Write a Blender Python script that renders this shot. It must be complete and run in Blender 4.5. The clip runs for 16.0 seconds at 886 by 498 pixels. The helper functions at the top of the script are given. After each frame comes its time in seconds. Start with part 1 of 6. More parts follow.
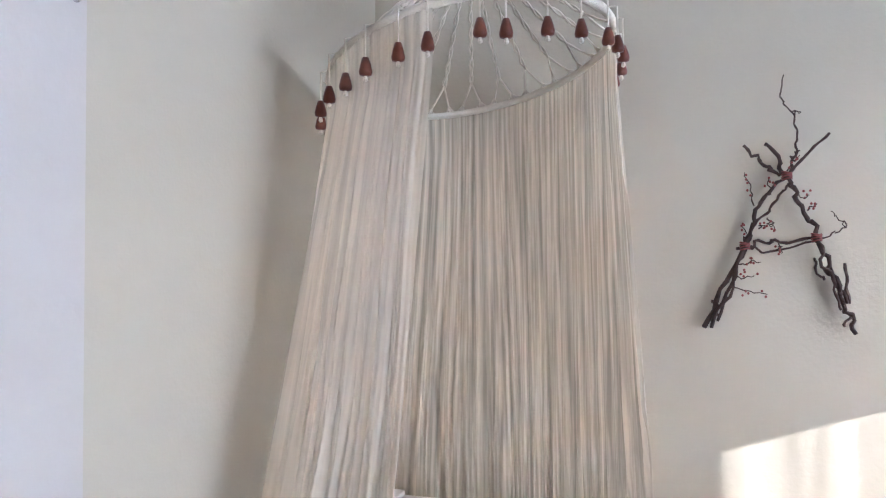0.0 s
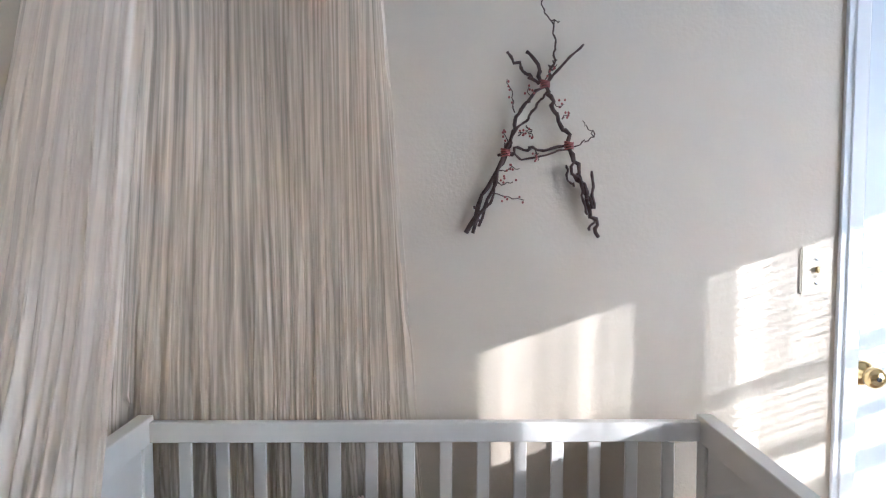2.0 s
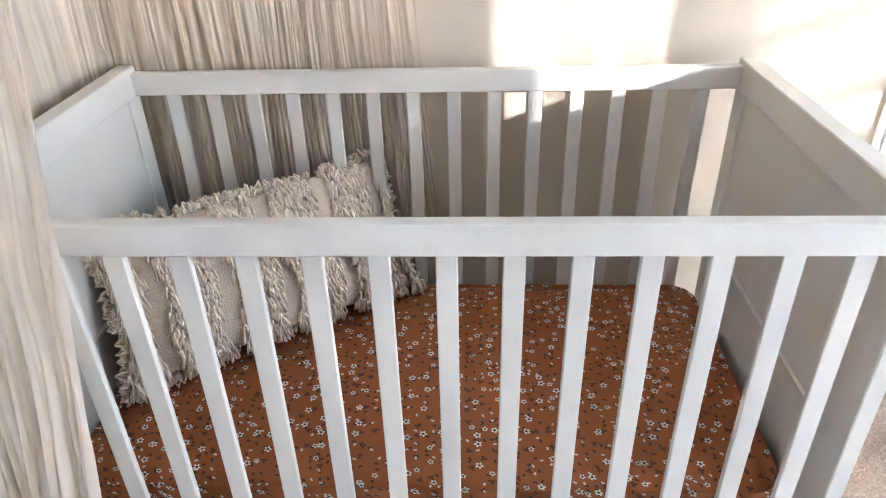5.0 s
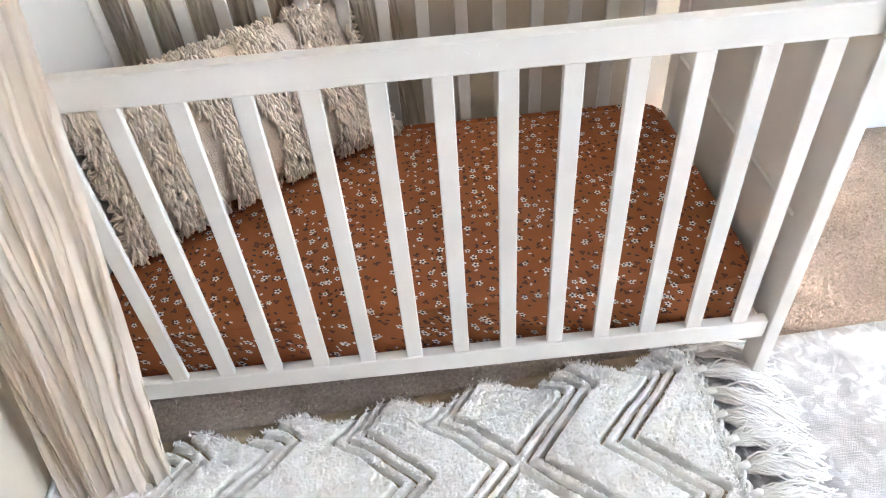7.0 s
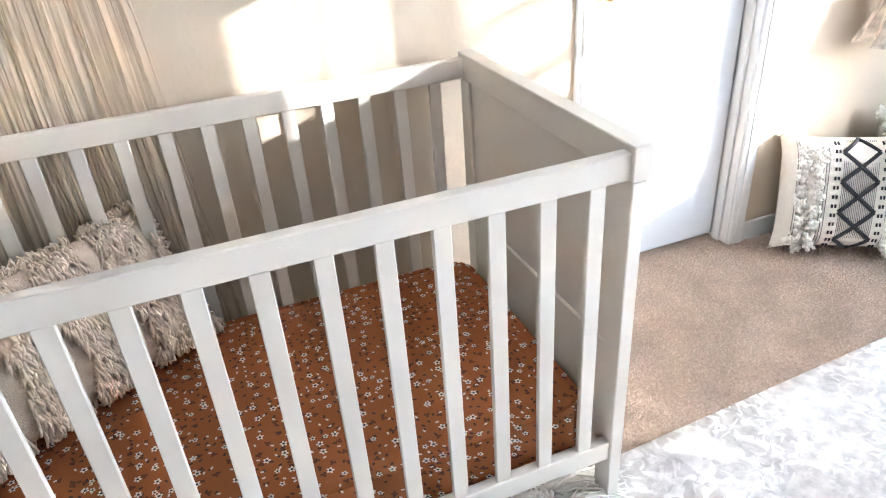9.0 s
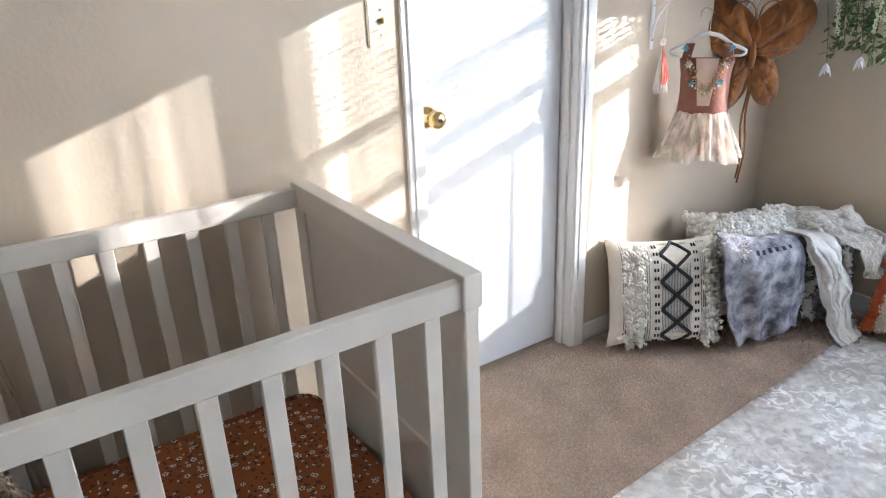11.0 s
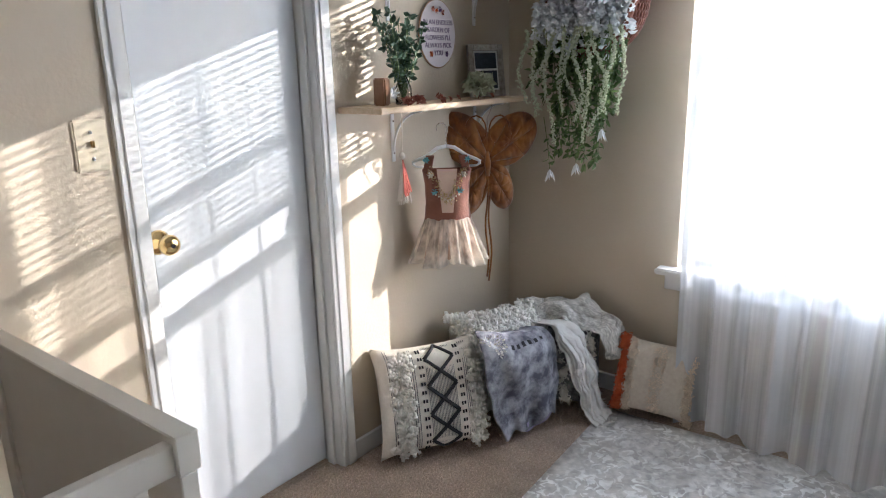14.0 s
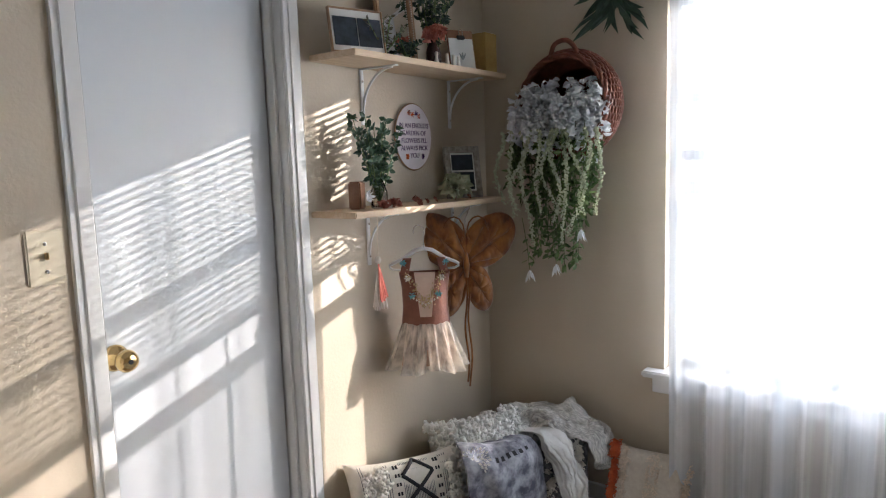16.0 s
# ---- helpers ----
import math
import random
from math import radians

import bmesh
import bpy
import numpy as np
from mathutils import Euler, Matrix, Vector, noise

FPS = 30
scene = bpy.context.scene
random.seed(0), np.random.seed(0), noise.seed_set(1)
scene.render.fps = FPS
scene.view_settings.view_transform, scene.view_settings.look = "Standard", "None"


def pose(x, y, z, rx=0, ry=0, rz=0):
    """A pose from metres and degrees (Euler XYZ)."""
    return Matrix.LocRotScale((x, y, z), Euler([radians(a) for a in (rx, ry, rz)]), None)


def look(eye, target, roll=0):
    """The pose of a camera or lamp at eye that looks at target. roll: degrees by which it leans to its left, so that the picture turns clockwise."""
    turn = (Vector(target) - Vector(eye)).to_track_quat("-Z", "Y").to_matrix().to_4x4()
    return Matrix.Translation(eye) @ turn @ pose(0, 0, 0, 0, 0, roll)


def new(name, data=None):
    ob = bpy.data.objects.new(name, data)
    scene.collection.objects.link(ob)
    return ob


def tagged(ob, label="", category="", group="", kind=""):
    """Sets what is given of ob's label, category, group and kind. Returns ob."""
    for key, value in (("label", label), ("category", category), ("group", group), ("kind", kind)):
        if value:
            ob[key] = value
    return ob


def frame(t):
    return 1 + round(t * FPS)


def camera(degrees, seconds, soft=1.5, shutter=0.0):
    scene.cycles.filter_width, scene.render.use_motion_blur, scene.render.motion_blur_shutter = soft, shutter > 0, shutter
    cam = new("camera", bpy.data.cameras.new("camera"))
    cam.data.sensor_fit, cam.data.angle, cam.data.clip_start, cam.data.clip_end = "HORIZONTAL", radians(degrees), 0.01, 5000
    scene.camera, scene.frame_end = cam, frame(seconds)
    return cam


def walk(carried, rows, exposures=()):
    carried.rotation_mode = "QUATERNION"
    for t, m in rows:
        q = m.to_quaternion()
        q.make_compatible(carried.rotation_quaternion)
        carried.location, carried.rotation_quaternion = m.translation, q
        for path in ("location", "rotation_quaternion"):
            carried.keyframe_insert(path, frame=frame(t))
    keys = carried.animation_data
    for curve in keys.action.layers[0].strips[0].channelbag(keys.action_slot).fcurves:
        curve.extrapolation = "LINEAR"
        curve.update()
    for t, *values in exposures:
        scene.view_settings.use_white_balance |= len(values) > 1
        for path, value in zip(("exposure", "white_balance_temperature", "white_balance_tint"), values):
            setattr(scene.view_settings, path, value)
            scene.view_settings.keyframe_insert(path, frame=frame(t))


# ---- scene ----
cam = camera(65.8, 16.0, soft=1.1)
PATH = [
    (0, (0.633, -1.785, 1.425), (0.056, 0.129, 1.492), -0.5),
    (0.5, (0.629, -1.761, 1.408), (0.293, 0.21, 1.459), -0.3),
    (1, (0.637, -1.747, 1.388), (0.503, 0.248, 1.39), 0.0),
    (1.5, (0.651, -1.727, 1.372), (0.642, 0.271, 1.298), 0.2),
    (2, (0.686, -1.687, 1.354), (0.702, 0.308, 1.226), 0.0),
    (2.5, (0.722, -1.646, 1.334), (0.708, 0.34, 1.081), 0.5),
    (3, (0.732, -1.629, 1.329), (0.684, 0.328, 0.884), 0.8),
    (3.5, (0.73, -1.607, 1.318), (0.659, 0.301, 0.701), 0.7),
    (4, (0.733, -1.579, 1.29), (0.656, 0.281, 0.56), -0.1),
    (4.5, (0.755, -1.539, 1.276), (0.685, 0.261, 0.407), -0.1),
    (5, (0.748, -1.534, 1.266), (0.66, 0.176, 0.233), -1.6),
    (5.2, (0.738, -1.54, 1.265), (0.648, 0.141, 0.185), -2.6),
    (7.3, (0.675, -1.605, 1.242), (0.767, -0.155, -0.132), -5.8),
    (7.5, (0.676, -1.611, 1.238), (0.828, -0.134, -0.102), -6.4),
    (8, (0.679, -1.619, 1.245), (1.02, -0.095, -0.005), -5.9),
    (8.5, (0.676, -1.615, 1.26), (1.172, -0.049, 0.118), -5.3),
    (9, (0.678, -1.606, 1.276), (1.266, 0.018, 0.267), -4.3),
    (9.2, (0.679, -1.602, 1.281), (1.303, 0.045, 0.333), -4.1),
    (11.3, (0.746, -1.586, 1.31), (1.842, -0.087, 0.567), -2.1),
    (11.5, (0.753, -1.583, 1.306), (1.897, -0.12, 0.564), -1.9),
    (12, (0.789, -1.576, 1.312), (2.014, -0.175, 0.579), -1.8),
    (12.5, (0.823, -1.574, 1.317), (2.132, -0.239, 0.606), -1.8),
    (13, (0.845, -1.583, 1.323), (2.249, -0.322, 0.663), -1.6),
    (13.5, (0.858, -1.593, 1.334), (2.343, -0.386, 0.754), -1.4),
    (14, (0.87, -1.604, 1.342), (2.395, -0.414, 0.833), -1.4),
    (14.5, (0.876, -1.603, 1.345), (2.432, -0.431, 0.892), -1.4),
    (15, (0.883, -1.591, 1.349), (2.456, -0.42, 0.954), -1.8),
    (15.5, (0.91, -1.573, 1.36), (2.5, -0.401, 1.045), -1.9),
    (16, (0.944, -1.555, 1.365), (2.55, -0.388, 1.118), -1.8),
]
EXPOSURES = [(0, 3.27, 5170, 13), (1, 3.2, 5150, 13), (2, 3.03, 5100, 13), (3, 2.95, 5100, 13), (4, 3.24, 5200, 13), (5, 3.7, 5420, 13), (7.5, 3.97, 5650, 13), (8, 3.97, 5650, 13), (9, 3.85, 5650, 13), (11.3, 2.82, 5700, 13), (12.5, 2.6, 5750, 14), (14.5, 2.1, 5850, 13), (16, 1.92, 6000, 14)]
walk(cam, [(t, look(eye, target, roll)) for t, eye, target, roll in PATH], EXPOSURES)

# ---------------------------------------------------------------- light
world = bpy.data.worlds.new("world")
scene.world = world
world.use_nodes = True
wn = world.node_tree
sky = wn.nodes.new("ShaderNodeTexSky")
sky.sky_type, sky.sun_disc = "NISHITA", False
SUN = Vector((1.07, -1.0, 0.357)).normalized()
sky.sun_elevation = math.asin(SUN.z)
sky.sun_rotation = math.atan2(SUN.x, SUN.y)
wn.links.new(sky.outputs[0], wn.nodes["Background"].inputs[0])
wn.nodes["Background"].inputs[1].default_value = 0.15
sun_data = bpy.data.lights.new("sun", "SUN")
sun_data.energy, sun_data.angle, sun_data.color = 3.0, radians(0.375), (1.0, 0.91, 0.79)
sun = new("sun", sun_data)
sun.matrix_world = look(SUN * 20, (0, 0, 0))


# stand-in sky daylight in the window openings; the unseen second one boosted as fill
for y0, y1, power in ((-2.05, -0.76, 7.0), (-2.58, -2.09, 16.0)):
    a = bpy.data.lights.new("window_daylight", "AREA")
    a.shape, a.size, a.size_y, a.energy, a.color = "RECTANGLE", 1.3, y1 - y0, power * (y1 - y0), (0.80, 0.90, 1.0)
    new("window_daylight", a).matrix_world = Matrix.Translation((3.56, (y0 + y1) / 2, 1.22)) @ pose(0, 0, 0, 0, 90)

# ---------------------------------------------------------------- materials
def nodes_of(name):
    m = bpy.data.materials.new(name)
    m.use_nodes = True
    return m, m.node_tree, m.node_tree.nodes["Principled BSDF"]


def mat(name, c1, c2=None, scale=8.0, rough=0.6, bump=0.0, bscale=150.0, metal=0.0, island=0.0, stretch=None, rand=0.0, trans=0.0, sheen=0.0, blotch=0.0, bl_scale=4.0, lo=0.32, hi=0.68):
    """A material: two tones mixed by a two-scale noise, fine relief, optional per-piece variation."""
    m, nt, bs = nodes_of(name)
    N, L = nt.nodes, nt.links
    tc = N.new("ShaderNodeTexCoord")
    src = tc.outputs["Object"]
    if stretch:
        mp = N.new("ShaderNodeMapping")
        mp.inputs["Scale"].default_value = stretch
        L.new(src, mp.inputs[0])
        src = mp.outputs[0]
    n1 = N.new("ShaderNodeTexNoise")
    n1.inputs["Scale"].default_value, n1.inputs["Detail"].default_value, n1.inputs["Roughness"].default_value = scale, 6, 0.62
    L.new(src, n1.inputs["Vector"])
    ramp = N.new("ShaderNodeMapRange")
    ramp.inputs["From Min"].default_value, ramp.inputs["From Max"].default_value = lo, hi
    L.new(n1.outputs[0], ramp.inputs[0])
    mx = N.new("ShaderNodeMix")
    mx.data_type = "RGBA"
    L.new(ramp.outputs[0], mx.inputs[0])
    mx.inputs[6].default_value = (*c1, 1)
    mx.inputs[7].default_value = (*(c2 or c1), 1)
    col = mx.outputs[2]
    if blotch:
        nb = N.new("ShaderNodeTexNoise")
        nb.inputs["Scale"].default_value, nb.inputs["Detail"].default_value = bl_scale, 4
        L.new(tc.outputs["Object"], nb.inputs["Vector"])
        rb = N.new("ShaderNodeMapRange")
        rb.inputs["From Min"].default_value, rb.inputs["From Max"].default_value = 0.3, 0.7
        rb.inputs["To Min"].default_value, rb.inputs["To Max"].default_value = 1 - blotch, 1 + blotch
        L.new(nb.outputs[0], rb.inputs[0])
        hb = N.new("ShaderNodeHueSaturation")
        L.new(rb.outputs[0], hb.inputs["Value"])
        L.new(col, hb.inputs["Color"])
        col = hb.outputs[0]
    if island or rand:
        hs = N.new("ShaderNodeHueSaturation")
        mr = N.new("ShaderNodeMapRange")
        k = island or rand
        mr.inputs["To Min"].default_value, mr.inputs["To Max"].default_value = 1 - k, 1 + k
        if island:
            g = N.new("ShaderNodeNewGeometry")
            L.new(g.outputs["Random Per Island"], mr.inputs[0])
        else:
            g = N.new("ShaderNodeObjectInfo")
            L.new(g.outputs["Random"], mr.inputs[0])
        L.new(mr.outputs[0], hs.inputs["Value"])
        L.new(col, hs.inputs["Color"])
        col = hs.outputs[0]
    L.new(col, bs.inputs["Base Color"])
    bs.inputs["Roughness"].default_value, bs.inputs["Metallic"].default_value = rough, metal
    if sheen:
        bs.inputs["Sheen Weight"].default_value = sheen
    if bump:
        n2 = N.new("ShaderNodeTexNoise")
        n2.inputs["Scale"].default_value, n2.inputs["Detail"].default_value = bscale, 4
        L.new(src, n2.inputs["Vector"])
        bp = N.new("ShaderNodeBump")
        bp.inputs["Strength"].default_value, bp.inputs["Distance"].default_value = bump, 0.004
        L.new(n2.outputs[0], bp.inputs["Height"])
        L.new(bp.outputs[0], bs.inputs["Normal"])
    if trans:
        out = N["Material Output"]
        tr = N.new("ShaderNodeBsdfTranslucent")
        L.new(col, tr.inputs[0])
        ms = N.new("ShaderNodeMixShader")
        ms.inputs[0].default_value = trans
        L.new(bs.outputs[0], ms.inputs[1])
        L.new(tr.outputs[0], ms.inputs[2])
        L.new(ms.outputs[0], out.inputs[0])
    return m


def gauze(name, colour, clear, translucent, threads, bump=0.3, vary=0.22, along=1.3):
    """A see-through woven cloth: threads across the first UV axis let more or less light past."""
    m, nt, bs = nodes_of(name)
    N, L = nt.nodes, nt.links
    uv = N.new("ShaderNodeUVMap")
    mp = N.new("ShaderNodeMapping")
    mp.inputs["Scale"].default_value = (threads, along, 1)
    L.new(uv.outputs[0], mp.inputs[0])
    n = N.new("ShaderNodeTexNoise")
    n.inputs["Scale"].default_value, n.inputs["Detail"].default_value = 1.0, 5
    L.new(mp.outputs[0], n.inputs["Vector"])
    mr = N.new("ShaderNodeMapRange")
    mr.inputs["From Min"].default_value, mr.inputs["From Max"].default_value = 0.35, 0.65
    mr.inputs["To Min"].default_value, mr.inputs["To Max"].default_value = max(0, clear - vary), min(1, clear + vary)
    L.new(n.outputs[0], mr.inputs[0])
    mc = N.new("ShaderNodeMix")
    mc.data_type = "RGBA"
    mc.inputs[6].default_value = (*colour, 1)
    mc.inputs[7].default_value = (*[c * 0.93 for c in colour], 1)
    L.new(n.outputs[0], mc.inputs[0])
    L.new(mc.outputs[2], bs.inputs["Base Color"])
    bs.inputs["Roughness"].default_value = 0.9
    bp = N.new("ShaderNodeBump")
    bp.inputs["Strength"].default_value, bp.inputs["Distance"].default_value = bump, 0.004
    L.new(n.outputs[0], bp.inputs["Height"])
    L.new(bp.outputs[0], bs.inputs["Normal"])
    tr = N.new("ShaderNodeBsdfTranslucent")
    L.new(mc.outputs[2], tr.inputs[0])
    m1 = N.new("ShaderNodeMixShader")
    m1.inputs[0].default_value = translucent
    L.new(bs.outputs[0], m1.inputs[1])
    L.new(tr.outputs[0], m1.inputs[2])
    tp = N.new("ShaderNodeBsdfTransparent")
    m2 = N.new("ShaderNodeMixShader")
    L.new(mr.outputs[0], m2.inputs[0])
    L.new(m1.outputs[0], m2.inputs[1])
    L.new(tp.outputs[0], m2.inputs[2])
    L.new(m2.outputs[0], N["Material Output"].inputs[0])
    return m


def floral():
    """Rust cotton printed with small white blossoms and dark sprigs."""
    m, nt, bs = nodes_of("floral_cotton")
    N, L = nt.nodes, nt.links
    tc0 = N.new("ShaderNodeTexCoord")
    sep = N.new("ShaderNodeSeparateXYZ")
    L.new(tc0.outputs["Object"], sep.inputs[0])
    flat = []
    for axis, k in ((0, 0.6), (1, 1.0)):
        q = N.new("ShaderNodeMath")
        q.operation = "MULTIPLY_ADD"
        L.new(sep.outputs[2], q.inputs[0])
        q.inputs[1].default_value = k
        L.new(sep.outputs[axis], q.inputs[2])
        flat.append(q)
    tc = N.new("ShaderNodeCombineXYZ")
    L.new(flat[0].outputs[0], tc.inputs[0])
    L.new(flat[1].outputs[0], tc.inputs[1])

    def blossom(scale, shift, size, petals, keep):
        mp = N.new("ShaderNodeMapping")
        mp.inputs["Location"].default_value = (shift, shift * 1.7, 0)
        mp.inputs["Scale"].default_value = (scale, scale, scale)
        L.new(tc.outputs[0], mp.inputs[0])
        v = N.new("ShaderNodeTexVoronoi")
        v.voronoi_dimensions = "2D"
        v.inputs["Scale"].default_value = 1.0
        v.inputs["Randomness"].default_value = 0.75
        L.new(mp.outputs[0], v.inputs["Vector"])
        d = N.new("ShaderNodeVectorMath")
        d.operation = "SUBTRACT"
        L.new(mp.outputs[0], d.inputs[0])
        L.new(v.outputs["Position"], d.inputs[1])
        sp = N.new("ShaderNodeSeparateXYZ")
        L.new(d.outputs[0], sp.inputs[0])
        sc = N.new("ShaderNodeSeparateColor")
        L.new(v.outputs["Color"], sc.inputs[0])

        def math_(op, a, b=None, c=None):
            k = N.new("ShaderNodeMath")
            k.operation = op
            for i, q in enumerate((a, b, c)):
                if q is None:
                    continue
                if isinstance(q, (int, float)):
                    k.inputs[i].default_value = q
                else:
                    L.new(q, k.inputs[i])
            return k.outputs[0]
        ang = math_("ARCTAN2", sp.outputs[0], sp.outputs[1])
        ang = math_("ADD", ang, math_("MULTIPLY", sc.outputs[1], 6.0))
        pet = math_("ABSOLUTE", math_("COSINE", math_("MULTIPLY", ang, petals / 2)))
        rad = math_("MULTIPLY", math_("MULTIPLY_ADD", pet, 0.62, 0.38), size)
        inside = math_("LESS_THAN", v.outputs["Distance"], rad)
        kept = math_("LESS_THAN", sc.outputs[0], keep)
        core = math_("LESS_THAN", v.outputs["Distance"], size * 0.36)
        return math_("MULTIPLY", inside, kept), math_("MULTIPLY", core, kept)
    base = N.new("ShaderNodeTexNoise")
    base.inputs["Scale"].default_value = 9.0
    base.inputs["Detail"].default_value = 5.0
    L.new(tc.outputs[0], base.inputs["Vector"])
    mx = N.new("ShaderNodeMix")
    mx.data_type = "RGBA"
    mx.inputs[6].default_value, mx.inputs[7].default_value = (0.27, 0.080, 0.019, 1), (0.35, 0.110, 0.028, 1)
    L.new(base.outputs[0], mx.inputs[0])
    col = mx.outputs[2]

    def lay(col, mask, c):
        k = N.new("ShaderNodeMix")
        k.data_type = "RGBA"
        L.new(mask, k.inputs[0])
        L.new(col, k.inputs[6])
        k.inputs[7].default_value = (*c, 1)
        return k.outputs[2]
    f, _ = blossom(40, 3.1, 0.27, 3, 0.34)
    col = lay(col, f, (0.12, 0.038, 0.016))
    f, _ = blossom(66, 7.3, 0.27, 2, 0.34)
    col = lay(col, f, (0.06, 0.03, 0.02))
    f, c = blossom(31, 0.0, 0.235, 5, 0.36)
    col = lay(col, f, (0.80, 0.74, 0.66))
    col = lay(col, c, (0.07, 0.04, 0.04))
    f, c = blossom(38, 5.7, 0.23, 5, 0.20)
    col = lay(col, f, (0.76, 0.70, 0.62))
    col = lay(col, c, (0.07, 0.04, 0.04))
    f, _ = blossom(62, 11.9, 0.22, 2, 0.20)
    col = lay(col, f, (0.74, 0.66, 0.58))
    L.new(col, bs.inputs["Base Color"])
    bs.inputs["Roughness"].default_value = 0.85
    wv = N.new("ShaderNodeTexNoise")
    wv.inputs["Scale"].default_value = 14.0
    L.new(tc.outputs[0], wv.inputs["Vector"])
    bp = N.new("ShaderNodeBump")
    bp.inputs["Strength"].default_value, bp.inputs["Distance"].default_value = 0.5, 0.01
    L.new(wv.outputs[0], bp.inputs["Height"])
    L.new(bp.outputs[0], bs.inputs["Normal"])
    return m


def damask():
    """A faded grey scroll pattern, worn away in patches."""
    m, nt, bs = nodes_of("distressed_rug")
    N, L = nt.nodes, nt.links
    tc = N.new("ShaderNodeTexCoord")

    def noise_(scale, detail=4):
        n = N.new("ShaderNodeTexNoise")
        n.inputs["Scale"].default_value, n.inputs["Detail"].default_value = scale, detail
        L.new(tc.outputs["Object"], n.inputs["Vector"])
        return n

    def ramp(src, a, b):
        r = N.new("ShaderNodeMapRange")
        r.inputs["From Min"].default_value, r.inputs["From Max"].default_value = a, b
        L.new(src, r.inputs[0])
        return r.outputs[0]

    def mult(a, b):
        k = N.new("ShaderNodeMath")
        k.operation = "MULTIPLY"
        L.new(a, k.inputs[0])
        if isinstance(b, float):
            k.inputs[1].default_value = b
        else:
            L.new(b, k.inputs[1])
        return k.outputs[0]

    def over(col, mask, c):
        k = N.new("ShaderNodeMix")
        k.data_type = "RGBA"
        L.new(mask, k.inputs[0])
        L.new(col, k.inputs[6])
        k.inputs[7].default_value = (*c, 1)
        return k.outputs[2]
    warp = N.new("ShaderNodeVectorMath")
    warp.operation = "MULTIPLY_ADD"
    L.new(noise_(7, 2).outputs["Color"], warp.inputs[0])
    warp.inputs[1].default_value = (0.07, 0.07, 0)
    L.new(tc.outputs["Object"], warp.inputs[2])
    def leafage(scale, edge):
        """Curled leaf-like patches of the woven pattern."""
        n = N.new("ShaderNodeTexNoise")
        n.noise_dimensions = "2D"
        n.inputs["Scale"].default_value, n.inputs["Detail"].default_value, n.inputs["Distortion"].default_value = scale, 1.6, 0.7
        L.new(warp.outputs[0], n.inputs["Vector"])
        return ramp(n.outputs[0], edge, edge + 0.05)
    base = N.new("ShaderNodeMix")
    base.data_type = "RGBA"
    base.inputs[6].default_value, base.inputs[7].default_value = (0.53, 0.495, 0.455, 1), (0.69, 0.66, 0.625, 1)
    L.new(ramp(noise_(6, 6).outputs[0], 0.35, 0.65), base.inputs[0])
    worn = ramp(noise_(3.2, 5).outputs[0], 0.42, 0.60)
    col = over(base.outputs[2], mult(mult(leafage(24, 0.53), worn), 0.55), (0.36, 0.33, 0.325))
    col = over(col, mult(mult(leafage(36, 0.51), ramp(noise_(4.3, 5).outputs[0], 0.40, 0.56)), 0.95), (0.88, 0.865, 0.835))
    col = over(col, mult(ramp(noise_(1.9, 6).outputs[0], 0.52, 0.68), 0.55), (0.42, 0.37, 0.315))
    mottle = N.new("ShaderNodeMapRange")
    mottle.inputs["From Min"].default_value, mottle.inputs["From Max"].default_value = 0.3, 0.7
    mottle.inputs["To Min"].default_value, mottle.inputs["To Max"].default_value = 0.76, 1.16
    L.new(noise_(34, 7).outputs[0], mottle.inputs[0])
    fade = N.new("ShaderNodeHueSaturation")
    L.new(mottle.outputs[0], fade.inputs["Value"])
    L.new(col, fade.inputs["Color"])
    L.new(fade.outputs[0], bs.inputs["Base Color"])
    bs.inputs["Roughness"].default_value = 0.95
    bp = N.new("ShaderNodeBump")
    bp.inputs["Strength"].default_value, bp.inputs["Distance"].default_value = 0.7, 0.004
    L.new(noise_(320, 3).outputs[0], bp.inputs["Height"])
    L.new(bp.outputs[0], bs.inputs["Normal"])
    return m


WALL = mat("wall_paint", (0.545, 0.460, 0.348), (0.575, 0.486, 0.372), 1.6, 0.62, 0.24, 95)
CEIL = mat("ceiling_paint", (0.66, 0.64, 0.60), (0.68, 0.66, 0.62), 3, 0.9, 0.4, 60)
TRIM = mat("trim_paint", (0.70, 0.69, 0.665), (0.73, 0.72, 0.70), 2, 0.38, 0.05, 60)
DOOR = mat("door_paint", (0.62, 0.635, 0.65), (0.65, 0.665, 0.68), 2, 0.42, 0.06, 40)
CRIB = mat("white_lacquer", (0.67, 0.620, 0.545), (0.71, 0.660, 0.585), 5, 0.40, 0.04, 45)
CARPET = mat("carpet_pile", (0.33, 0.250, 0.188), (0.54, 0.428, 0.334), 120, 0.95, 1.0, 330, blotch=0.16, bl_scale=7)
SHEET = floral()
CANOPY = gauze("canopy_gauze", (0.95, 0.82, 0.66), 0.33, 0.30, 30, 0.10, 0.12, 0.8)
CANOPY_BACK = gauze("crinkled_canopy_gauze", (0.95, 0.81, 0.64), 0.46, 0.30, 70, 0.25, 0.18, 3.5)
SHEER = gauze("sheer_curtain", (0.82, 0.83, 0.85), 0.38, 0.20, 15, 0.1, 0.25, 0.25)
SHEER_FOLDED = gauze("gathered_sheer_curtain", (0.80, 0.81, 0.83), 0.36, 0.36, 15, 0.1, 0.42, 0.18)
CORD = mat("cotton_cord", (0.72, 0.62, 0.50), (0.80, 0.71, 0.59), 60, 0.9, 0.6, 400)
